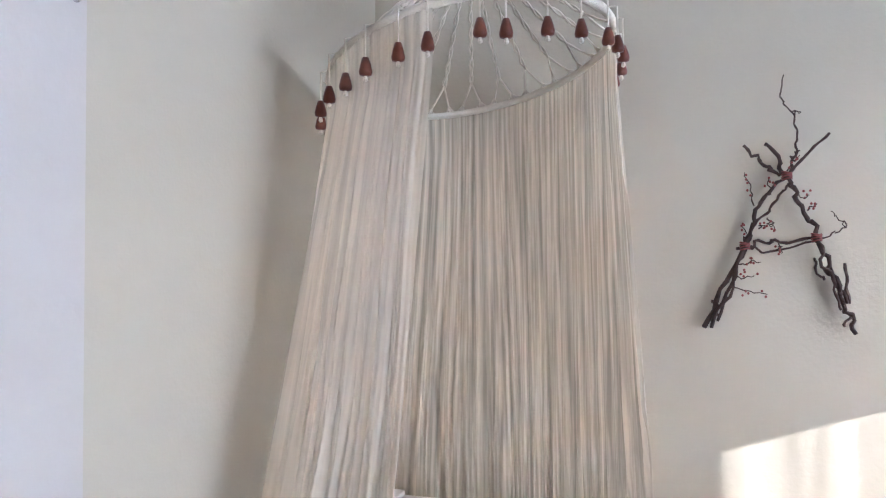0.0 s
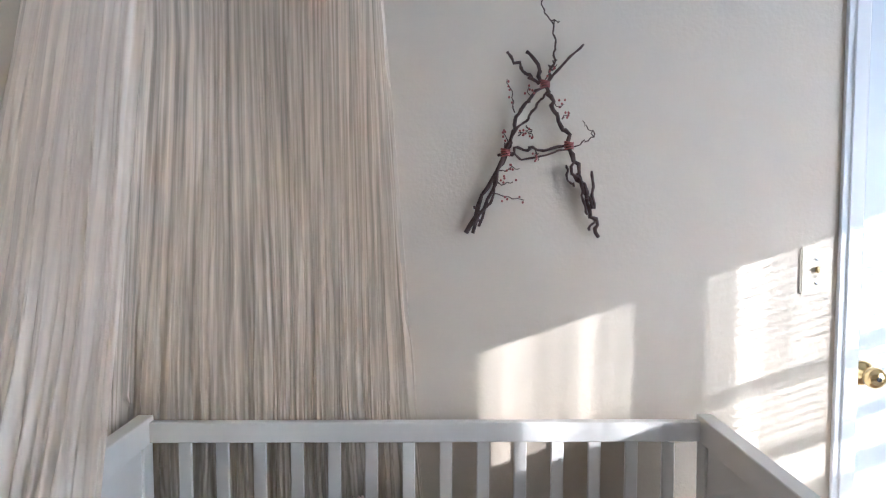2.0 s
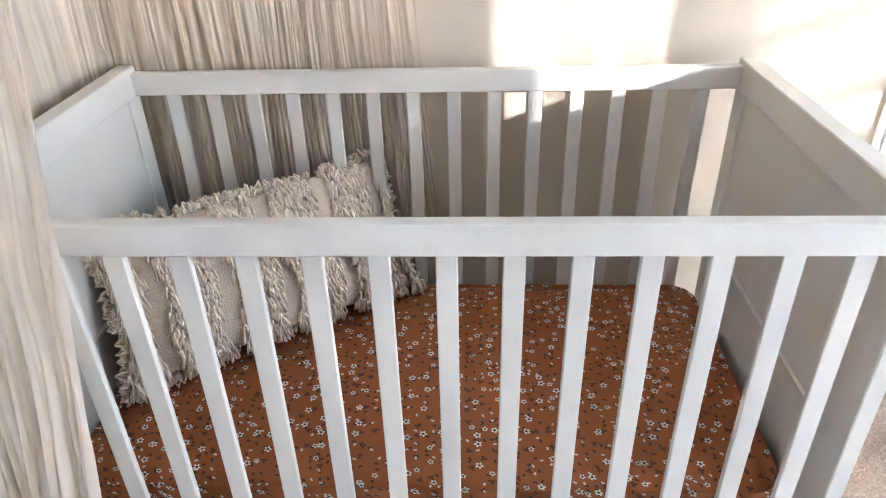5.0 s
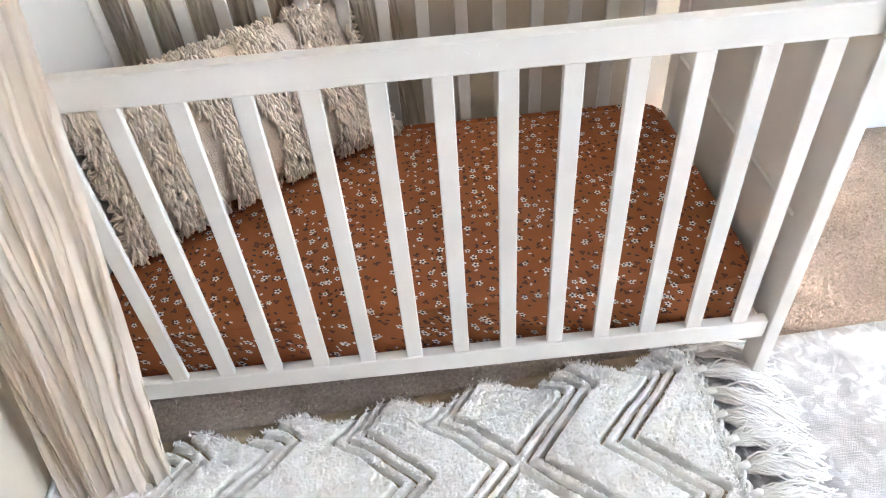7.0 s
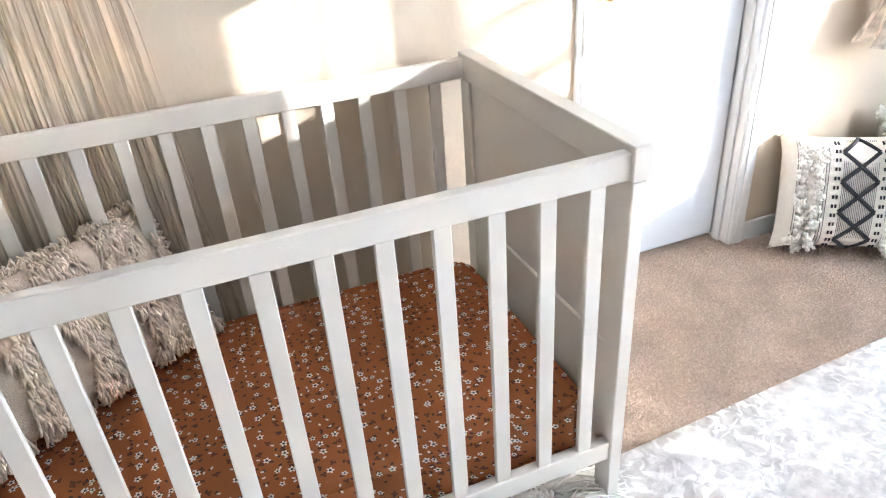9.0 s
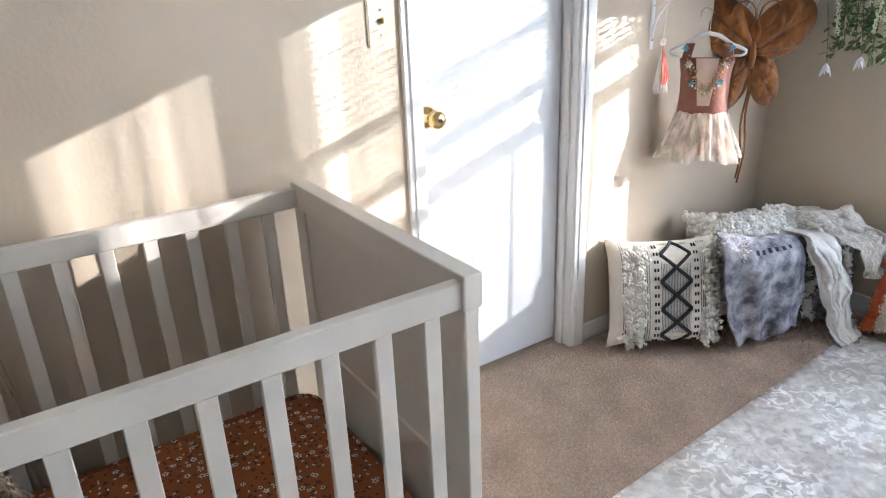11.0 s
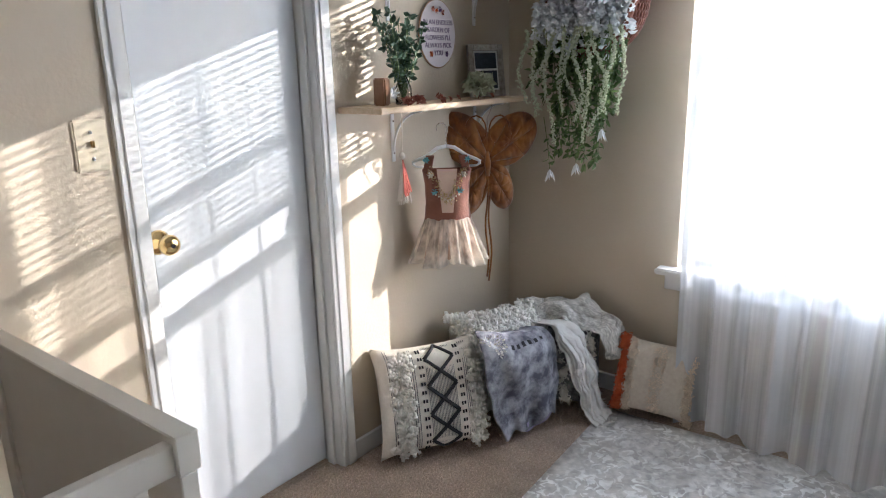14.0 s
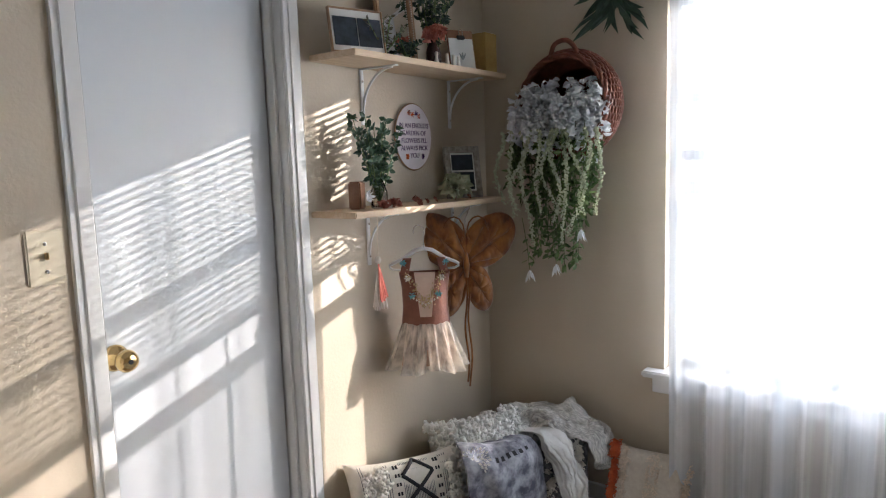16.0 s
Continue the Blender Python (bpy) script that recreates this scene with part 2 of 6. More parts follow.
BEAD = mat("stained_wood_bead", (0.12, 0.026, 0.013), (0.20, 0.048, 0.022), 30, 0.34, 0.1, 200)
RUG = damask()
PLATE = mat("ivory_plastic", (0.63, 0.55, 0.40), (0.66, 0.58, 0.43), 6, 0.4)
BRASS = mat("polished_brass", (0.78, 0.55, 0.24), (0.85, 0.62, 0.30), 5, 0.16, metal=1.0)
COTTON_WHITE = mat("white_ticking", (0.7, 0.69, 0.66), (0.75, 0.74, 0.71), 40, 0.9)
DARK = mat("dark_gap", (0.03, 0.028, 0.026), (0.05, 0.045, 0.04), 6, 0.8)
BLIND = mat("blind_vinyl", (0.78, 0.78, 0.77), (0.82, 0.82, 0.81), 6, 0.5, trans=0.12)
TWIG = mat("dark_twig_bark", (0.045, 0.022, 0.016), (0.11, 0.06, 0.045), 45, 0.8, 0.8, 200)
BERRY = mat("dried_red_berry", (0.22, 0.045, 0.035), (0.32, 0.08, 0.06), 30, 0.5)


# ---------------------------------------------------------------- mesh helpers
def part(name, bm, material, parent=None, label="", smooth=False):
    """Links a bmesh, or a (vertices, faces) pair, as one mesh object."""
    me = bpy.data.meshes.new(name)
    if isinstance(bm, tuple):
        me.from_pydata([tuple(v) for v in bm[0]], [], bm[1])
        me.update()
    else:
        bm.to_mesh(me)
        bm.free()
    if smooth:
        me.polygons.foreach_set("use_smooth", [True] * len(me.polygons))
    me.materials.append(material)
    ob = new(name, me)
    if parent is not None:
        ob.parent = parent
        ob.matrix_parent_inverse = parent.matrix_world.inverted()
    if label:
        ob["label"] = label
    return ob


def thing(name, place, label, category, group="", kind=""):
    """An Empty at a thing's base, that its parts hang under."""
    e = new(name)
    e.location = place
    e.empty_display_size = 0.05
    e.matrix_world = Matrix.Translation(place)
    return tagged(e, label, category, group, kind)


def box(bm, x0, x1, y0, y1, z0, z1, bevel=0.0, seg=1, m=None):
    """A box, with rounded edges if asked."""
    r = bmesh.ops.create_cube(bm, size=1.0)
    vs = r["verts"]
    bmesh.ops.scale(bm, vec=(x1 - x0, y1 - y0, z1 - z0), verts=vs)
    bmesh.ops.translate(bm, vec=((x0 + x1) / 2, (y0 + y1) / 2, (z0 + z1) / 2), verts=vs)
    if m is not None:
        bmesh.ops.transform(bm, matrix=m, verts=vs)
    if bevel:
        es = list({e for v in vs for e in v.link_edges})
        bmesh.ops.bevel(bm, geom=es, offset=bevel, segments=seg, affect="EDGES")
    return bm


def boxm(x0, x1, y0, y1, z0, z1, bevel=0.0, seg=1, m=None):
    return box(bmesh.new(), x0, x1, y0, y1, z0, z1, bevel, seg, m)


def tubes(paths, seg=6):
    """(vertices, faces) of round tubes: each path is a list of (point, radius)."""
    V, F = [], []
    for path in paths:
        n = len(path)
        prev = None
        base = len(V)
        for i, (p, r) in enumerate(path):
            p = Vector(p)
            a = Vector(path[max(i - 1, 0)][0])
            b = Vector(path[min(i + 1, n - 1)][0])
            d = (b - a)
            if d.length < 1e-9:
                d = Vector((0, 0, 1))
            d.normalize()
            if prev is None:
                u = d.orthogonal().normalized()
            else:
                u = (prev - d * prev.dot(d))
                u = u.normalized() if u.length > 1e-6 else d.orthogonal().normalized()
            prev = u
            w = d.cross(u)
            for k in range(seg):
                t = 2 * math.pi * k / seg
                V.append(p + (u * math.cos(t) + w * math.sin(t)) * r)
        for i in range(n - 1):
            for k in range(seg):
                k2 = (k + 1) % seg
                F.append((base + i * seg + k, base + i * seg + k2, base + (i + 1) * seg + k2, base + (i + 1) * seg + k))
        F.append(tuple(base + k for k in reversed(range(seg))))
        F.append(tuple(base + (n - 1) * seg + k for k in range(seg)))
    return V, F


def lathe(profile, seg=16, m=None):
    """(vertices, faces) of a turned shape: profile of (radius, height)."""
    V, F = [], []
    for r, z in profile:
        for k in range(seg):
            t = 2 * math.pi * k / seg
            V.append(Vector((max(r, 1e-4) * math.cos(t), max(r, 1e-4) * math.sin(t), z)))
    for i in range(len(profile) - 1):
        for k in range(seg):
            k2 = (k + 1) % seg
            F.append((i * seg + k, i * seg + k2, (i + 1) * seg + k2, (i + 1) * seg + k))
    F.append(tuple(reversed(range(seg))))
    F.append(tuple((len(profile) - 1) * seg + k for k in range(seg)))
    if m is not None:
        V = [m @ v for v in V]
    return V, F


def sheet_mesh(name, fn, nu, nv, material, parent=None, label="", thick=0.0, wrap=False):
    """A cloth or other sheet from fn(u, v), u and v in 0..1, with a UV map."""
    V, F = [], []
    for j in range(nv + 1):
        for i in range(nu + 1):
            V.append(fn(i / nu, j / nv))
    for j in range(nv):
        for i in range(nu):
            a = j * (nu + 1) + i
            F.append((a, a + 1, a + nu + 2, a + nu + 1))
    ob = part(name, (V, F), material, parent, label, smooth=True)
    uv = ob.data.uv_layers.new(name="UVMap")
    for li, loop in enumerate(ob.data.loops):
        vi = loop.vertex_index
        uv.data[li].uv = ((vi % (nu + 1)) / nu, (vi // (nu + 1)) / nv)
    if thick:
        s = ob.modifiers.new("solid", "SOLIDIFY")
        s.thickness, s.offset = thick, 0
    return ob


def structure(ob, label, category):
    return tagged(ob, label, category, "", "structure")


# ---------------------------------------------------------------- room shell
XW, XE, YS, H = -0.10, 3.41, -4.30, 2.44
DX0, DX1, DH = 1.735, 2.325, 2.03
WZ0, WZ1 = 0.58, 1.92
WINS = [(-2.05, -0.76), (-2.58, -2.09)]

structure(part("floor", boxm(XW - 0.1, XE + 0.12, YS - 0.1, 0.6, -0.05, 0.0), CARPET), "beige wall-to-wall cut-pile carpet", "floor")
structure(part("ceiling", boxm(XW - 0.1, XE + 0.12, YS - 0.1, 0.6, H, H + 0.08), CEIL), "plain white ceiling", "ceiling")
bm = bmesh.new()
box(bm, XW - 0.1, DX0 - 0.02, 0, 0.11, 0, H)
box(bm, DX1 + 0.02, XE + 0.15, 0, 0.11, 0, H)
box(bm, DX0 - 0.02, DX1 + 0.02, 0, 0.11, DH + 0.02, H)
structure(part("wall_north", bm, WALL), "greige painted wall with light orange-peel texture", "wall")
# south wall is unseen, set far back to weaken bounce light
structure(part("wall_south", boxm(XW - 0.1, XE + 0.12, YS - 0.1, YS, 0, H), WALL), "plain greige painted wall, out of view", "wall")
structure(part("wall_west", boxm(XW - 0.1, XW, YS, 0, 0, H), WALL), "smooth pale painted side wall", "wall")
bm = bmesh.new()
box(bm, XE, XE + 0.12, YS, 0, 0, WZ0)
box(bm, XE, XE + 0.12, YS, 0, WZ1, H)
edges = [0.0] + [e for a, b in WINS for e in (b, a)] + [YS]
for i in range(0, len(edges), 2):
    box(bm, XE, XE + 0.12, edges[i + 1], edges[i], WZ0, WZ1)
structure(part("wall_east", bm, WALL), "greige painted window wall", "wall")
structure(part("closet_wall", boxm(0.9, XE, 0.5, 0.55, 0, H), WALL), "plain wall behind the closed door", "wall")

# ground outside
GROUND = mat("outside_ground", (0.16, 0.17, 0.12), (0.26, 0.25, 0.2), 0.6, 0.9)
structure(part("ground", boxm(XE + 0.13, 400, -300, 300, -0.7, -0.6), GROUND), "pale dry ground outside the window", "ground")


def casing(x, wide, y0, z1):
    """A moulded upright door casing: two stepped boards."""
    bm = boxm(x, x + wide, y0 - 0.012, y0, 0, z1, 0.003)
    box(bm, x + wide * 0.30, x + wide * 0.95, y0 - 0.0165, y0 - 0.012, 0, z1, 0.003)
    return bm


trim = thing("door_trim", (DX0, 0, 0), "white moulded door casing and jambs", "trim", "", "structure")
part("casing", casing(DX0 - 0.058, 0.058, 0, DH + 0.06), TRIM, trim)
part("casing", casing(DX1, 0.058, 0, DH + 0.06), TRIM, trim)
part("head_casing", boxm(DX0, DX1, -0.014, 0, DH, DH + 0.058, 0.004), TRIM, trim)
part("jamb", boxm(DX0 - 0.02, DX0, 0.0, 0.11, 0, DH), TRIM, trim)
part("jamb", boxm(DX1, DX1 + 0.02, 0.0, 0.11, 0, DH), TRIM, trim)
part("stop", boxm(DX1 - 0.012, DX1, 0.03, 0.064, 0, DH, 0.002), TRIM, trim)
part("head_jamb", boxm(DX0, DX1, 0.0, 0.11, DH, DH + 0.02), TRIM, trim)

door = thing("door_1", (DX0, 0.065, 0), "closed flush white door with a brass knob", "door", "", "structure")
part("slab", boxm(DX0 + 0.003, DX1 - 0.014, 0.065, 0.1, 0.018, DH - 0.004, 0.003), DOOR, door)
KX, KZ = 1.79, 0.918
turn = Matrix.Translation((KX, 0.065, KZ)) @ pose(0, 0, 0, 90)
knob = part("knob", lathe([(0.033, 0), (0.033, 0.006), (0.026, 0.012), (0.012, 0.016), (0.011, 0.032), (0.02, 0.038), (0.027, 0.048), (0.028, 0.058), (0.024, 0.068), (0.014, 0.073), (0.004, 0.074)], 24, turn), BRASS, door, "polished brass door knob", True)
part("keyhole", lathe([(0.006, 0.0735), (0.006, 0.0755), (0.002, 0.076)], 10, turn), DARK, knob)


def baseboard(x0, x1, y0, y1):
    return boxm(x0, x1, y0, y1, 0, 0.075, 0.004)


structure(part("baseboard", baseboard(XW, DX0 - 0.058, -0.012, 0), TRIM), "low white painted baseboard", "baseboard")
structure(part("baseboard", baseboard(DX1 + 0.058, XE, -0.012, 0), TRIM), "low white painted baseboard", "baseboard")
structure(part("baseboard", baseboard(XE - 0.012, XE, YS, -0.012), TRIM), "low white painted baseboard", "baseboard")
structure(part("baseboard", baseboard(XW, XW + 0.012, -1.05, -0.012), TRIM), "low white painted baseboard", "baseboard")

# board with chipped edge on the side wall
structure(part("wall_pilaster", boxm(XW, XW + 0.018, YS, -1.052, 0, H, 0.003, 2), mat("pilaster_paint", (0.58, 0.50, 0.45), (0.61, 0.53, 0.475), 3, 0.6, 0.2, 60)), "off-white wall section with a chipped vertical edge", "wall")
hook = thing("wall_hook", (XW + 0.018, -1.10, 1.783), "small chrome screw hook in the wall", "hook")
CHROME = mat("chrome", (0.7, 0.7, 0.7), (0.75, 0.75, 0.75), 5, 0.2, metal=1.0)
part("shank", tubes([[((XW + 0.018, -1.10, 1.788), 0.004), ((XW + 0.035, -1.10, 1.788), 0.004), ((XW + 0.045, -1.10, 1.781), 0.004), ((XW + 0.046, -1.10, 1.771), 0.004)]], 8), CHROME, hook, "", True)
part("plate", lathe([(0.009, 0), (0.009, 0.003), (0.004, 0.005)], 14, Matrix.Translation((XW + 0.018, -1.10, 1.788)) @ pose(0, 0, 0, 0, 90)), CHROME, hook)

switch = thing("light_switch", (1.625, 0, 1.19), "ivory toggle light switch on its wall plate", "switch")
plate = part("plate", boxm(1.585, 1.663, -0.006, 0, 1.132, 1.25, 0.004, 2), PLATE, switch)
part("toggle", boxm(1.6205, 1.6275, -0.017, -0.006, 1.187, 1.202, 0.002), BRASS, switch, "worn brown toggle")
for dz in (-0.03, 0.03):
    part("screw", lathe([(0.004, 0), (0.004, 0.0012), (0.002, 0.0018)], 10, Matrix.Translation((1.624, -0.006, 1.191 + dz)) @ pose(0, 0, 0, 90)), CHROME, plate)

# ---------------------------------------------------------------- windows
GLASS, gnt, gbs = nodes_of("window_glass")
gbs.inputs["Base Color"].default_value = (1, 1, 1, 1)
gbs.inputs["Roughness"].default_value = 0.0
gbs.inputs["Transmission Weight"].default_value = 1.0
gbs.inputs["IOR"].default_value = 1.05


SCREEN = gauze("insect_screen_mesh", (0.10, 0.10, 0.11), 0.74, 0.0, 200, 0.0, 0.02)


def window(n, y0, y1):
    """A single-hung vinyl window with its mini blind drawn over the upper sash."""
    w = thing(f"window_{n}", (XE + 0.08, (y0 + y1) / 2, WZ0), "white single-hung window with bright daylight behind", "window", "", "structure")
    fr = bmesh.new()
    x0, x1 = XE + 0.06, XE + 0.11
    box(fr, x0, x1, y0, y0 + 0.03, WZ0, WZ1)
    box(fr, x0, x1, y1 - 0.03, y1, WZ0, WZ1)
    box(fr, x0, x1, y0 + 0.03, y1 - 0.03, WZ0, WZ0 + 0.035)
    box(fr, x0, x1, y0 + 0.03, y1 - 0.03, WZ1 - 0.03, WZ1)
    part("window_frame", fr, TRIM, w)
    part("meeting_rail", boxm(x0 + 0.005, x1 - 0.005, y0 + 0.03, y1 - 0.03, 1.225, 1.275, 0.003), TRIM, w)
    part("muntin", boxm(x0 + 0.012, x1 - 0.012, y0 + 0.03, y1 - 0.03, 1.555, 1.59, 0.003), TRIM, w)
    part("insect_screen", boxm(XE + 0.101, XE + 0.102, y0 + 0.03, y1 - 0.03, WZ0 + 0.035, 1.225), SCREEN, w, "fine grey insect screen over the lower sash")
    for z0, z1 in ((WZ0 + 0.035, 1.225), (1.275, 1.555), (1.59, WZ1 - 0.03)):
        p = part("pane", boxm(XE + 0.083, XE + 0.087, y0 + 0.03, y1 - 0.03, z0, z1), GLASS, w)
        p.visible_shadow = False
    b = thing("mini_blind", (XE + 0.035, (y0 + y1) / 2, 1.31), "white mini blind lowered over the upper sash", "blind", "window blinds")
    part("headrail", boxm(XE + 0.02, XE + 0.05, y0 + 0.006, y1 - 0.006, WZ1 - 0.024, WZ1 - 0.002, 0.002), BLIND, b)
    part("bottom_rail", boxm(XE + 0.024, XE + 0.046, y0 + 0.01, y1 - 0.01, 1.348, 1.386, 0.004), BLIND, b)
    first = None
    z = 1.398
    while z < WZ1 - 0.035:
        m = Matrix.Translation((XE + 0.035, 0, z)) @ pose(0, 0, 0, 0, 8)
        if first is None:
            sl = bmesh.new()
            box(sl, -0.012, 0.012, y0 + 0.01, y1 - 0.01, -0.0006, 0.0006)
            first = part("slat", sl, BLIND, b)
            first.matrix_world = m
        else:
            o = new("slat", first.data)
            o.parent = b
            o.matrix_parent_inverse = b.matrix_world.inverted()
            o.matrix_world = m
        z += 0.0215
    for y in (y0 + 0.1, y1 - 0.1):
        part("ladder_cord", tubes([[((XE + 0.022, y, 1.37), 0.0008), ((XE + 0.022, y, WZ1 - 0.02), 0.0008)]], 4), CORD, b)


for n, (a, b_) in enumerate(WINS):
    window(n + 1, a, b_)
sill = thing("window_sill", (XE - 0.05, -1.6, WZ0 - 0.03), "white painted window stool and apron", "sill", "", "structure")
part("stool", boxm(XE - 0.055, XE + 0.06, -2.62, -0.69, WZ0 - 0.022, WZ0 + 0.002, 0.006, 2), TRIM, sill)
part("apron", boxm(XE - 0.018, XE, -2.58, -0.72, WZ0 - 0.085, WZ0 - 0.022, 0.004), TRIM, sill)


def curtain(y0, y1, seed, cloth, top=2.2, floor=0.012):
    """A sheer panel on a rod pocket, folded, wider and trailing at the hem."""
    rnd = random.Random(seed)
    ph = [rnd.uniform(0, 6.28) for _ in range(6)]

    def fn(u, v):
        z = top + (floor - top) * v
        y = y1 + (y0 - y1) * u + (0.05 * v * v) * (u - 0.5)
        amp = 0.014 + 0.016 * v
        s = math.sin(u * 34 + ph[0] + 0.8 * math.sin(v * 2 + ph[1])) + 0.55 * math.sin(u * 71 + ph[2] + v) + 0.3 * math.sin(u * 17 + ph[3])
        x = XE - 0.098 - (0.02 + 0.13 * u) * v * v + amp * s
        y += 0.008 * math.sin(u * 53 + ph[4]) * v
        z += 0.012 * v ** 6 * math.sin(u * 9 + ph[5])
        return (min(x, XE - 0.064), y, max(z, floor))
    return sheet_mesh("curtain", fn, 160, 60, cloth)


tagged(curtain(-1.675, -0.80, 5, SHEER), "sheer white curtain panel puddling on the rug", "curtain", "sheer curtains")
tagged(curtain(-2.66, -1.755, 9, SHEER_FOLDED), "sheer white curtain panel", "curtain", "sheer curtains")
rod = part("curtain_rod", tubes([[((XE - 0.098, -2.75, 2.2), 0.008), ((XE - 0.098, -0.7, 2.2), 0.008)]], 10), TRIM)
tagged(rod, "slim white curtain rod above the window", "curtain rod")
for y in (-0.72, -2.73):
    part("rod_bracket", boxm(XE - 0.12, XE, y - 0.008, y + 0.008, 2.19, 2.206, 0.002), TRIM, rod)

# ---------------------------------------------------------------- crib
CX0, CX1, CYF, CYB, CZ = 0.0, 1.315, -0.768, -0.062, 0.85


def crib():
    c = thing("crib", (0.66, -0.4, 0), "white painted wooden crib with slatted sides and solid ends", "crib")
    for x0, inner in ((CX0 - 0.03, CX0), (CX1, CX1)):
        d = 1 if inner == CX1 else -1
        p = part("end_panel", boxm(x0 + 0.008, x0 + 0.022, CYF + 0.045, CYB - 0.045, 0.3, 0.79), CRIB, c)
        part("top_rail", boxm(x0 - 0.002 - 0.004 * (d < 0), x0 + 0.032 + 0.004 * (d > 0), CYF - 0.006, CYB + 0.002, 0.787, CZ, 0.0022), CRIB, p)
        part("bottom_rail", boxm(x0 + 0.003, x0 + 0.027, CYF + 0.045, CYB - 0.045, 0.16, 0.425, 0.004), CRIB, p)
        for y0, y1 in ((CYF - 0.003, CYF + 0.05), (CYB - 0.05, CYB)):
            part("leg", boxm(x0 + 0.001, x0 + 0.029, y0, y1, 0, 0.786, 0.002), CRIB, p)
    for y0 in (CYF + 0.002, CYB - 0.026):
        side = part("side_top_rail", boxm(CX0, CX1, y0, y0 + 0.024, 0.789, 0.838, 0.0022), CRIB, c)
        part("side_bottom_rail", boxm(CX0, CX1, y0, y0 + 0.024, 0.148, 0.196, 0.002), CRIB, c)
        sl = part("slat", boxm(-0.015, 0.015, -0.007, 0.005, 0.190, 0.795, 0.0015), CRIB, c)
        for i in range(14):
            o = sl if i == 0 else new("slat", sl.data)
            o.parent = c
            o.matrix_parent_inverse = c.matrix_world.inverted()
            o.matrix_world = Matrix.Translation((0.083 + 0.0890 * i if y0 > -0.4 else 0.0766 + 0.0908 * i, y0 + 0.011, 0))
    rnd = random.Random(17)
    for k in range(7):
        x, z = 0.690 + 0.017 * k + rnd.uniform(-0.006, 0.006), 0.818 + rnd.uniform(-0.008, 0.010)
        part("tooth_mark", tubes([[((x, CYF + 0.0022, z), 0.0004), ((x + rnd.uniform(-0.003, 0.003), CYF + 0.0021, z + 0.003), 0.0006), ((x + rnd.uniform(-0.004, 0.004), CYF + 0.0022, z + rnd.uniform(0.004, 0.008)), 0.0004)]], 5), TRIM, c, "chipped gnaw mark in the paint")
    part("mattress_base", boxm(CX0 + 0.004, CX1 - 0.004, CYF + 0.03, CYB - 0.03, 0.150, 0.168), CRIB, c)
    return c


crib()


def mattress():
    """A slightly domed mattress in a gathered fitted sheet."""
    x0, x1, y0, y1, z0, z1 = 0.012, 1.285, -0.724, -0.095, 0.170, 0.292
    bm = boxm(x0, x1, y0, y1, z0, z1)
    bmesh.ops.subdivide_edges(bm, edges=bm.edges[:], cuts=40, use_grid_fill=True)
    cx, cy = (x0 + x1) / 2, (y0 + y1) / 2
    for v in bm.verts:
        fx, fy = (v.co.x - cx) / ((x1 - x0) / 2), (v.co.y - cy) / ((y1 - y0) / 2)
        ax, ay = abs(v.co.x - cx) - ((x1 - x0) / 2 - 0.06), abs(v.co.y - cy) - ((y1 - y0) / 2 - 0.06)
        if ax > 0 and ay > 0:
            l = math.hypot(ax, ay)
            if l > 0.06:
                v.co.x = cx + math.copysign((x1 - x0) / 2 - 0.06 + ax * 0.06 / l, fx)
                v.co.y = cy + math.copysign((y1 - y0) / 2 - 0.06 + ay * 0.06 / l, fy)
        t = max(0, (v.co.z - z0) / (z1 - z0))
        edge = max(abs(fx), abs(fy))
        if v.co.z > z1 - 1e-4:
            v.co.z += 0.022 * (1 - fx ** 4) * (1 - fy ** 4) - 0.012 * max(0, edge - 0.9) / 0.1
            v.co.z += 0.002 * noise.noise(v.co * 14)
        elif edge > 0.97:
            k = 0.010 * math.sin((v.co.x * 90 + v.co.y * 110) + 2 * noise.noise(v.co * 9)) * (1 - t) + 0.004
            v.co.x += math.copysign(k, fx) if abs(fx) > 0.97 else 0
            v.co.y += math.copysign(k, fy) if abs(fy) > 0.97 else 0
    mt = thing("mattress", (cx, cy, z0), "crib mattress in a rust floral fitted sheet", "mattress")
    part("fitted_sheet", bm, SHEET, mt, "rust cotton fitted sheet with white blossoms", True)
    core = boxm(x0 + 0.03, x1 - 0.03, y0 + 0.03, y1 - 0.03, z0 - 0.002, z0 + 0.05)
    part("core", core, COTTON_WHITE, mt, "plain white mattress core")
    hem = [(x0 + 0.05, y0 - 0.003), (x1 - 0.05, y0 - 0.003), (x1 + 0.003, y0 + 0.05), (x1 + 0.003, y1 - 0.05), (x1 - 0.05, y1 + 0.003), (x0 + 0.05, y1 + 0.003), (x0 - 0.003, y1 - 0.05), (x0 - 0.003, y0 + 0.05), (x0 + 0.05, y0 - 0.003)]
    part("elastic_hem", tubes([[((hx, hy, z0 + 0.006), 0.005) for hx, hy in hem]], 6), SHEET, mt)
    return mt


mattress()

# ---------------------------------------------------------------- canopy over the crib
RC, RR, RZ = Vector((0.271, -0.367, 0)), 0.300, 1.869


def ring_point(a, r=RR):
    """A place on the hoop, which hangs a little askew."""
    dx, dy = r * math.cos(a), r * math.sin(a)
    return Vector((RC.x + dx, RC.y + dy, RZ + 0.183 * dx - 0.058 * dy))


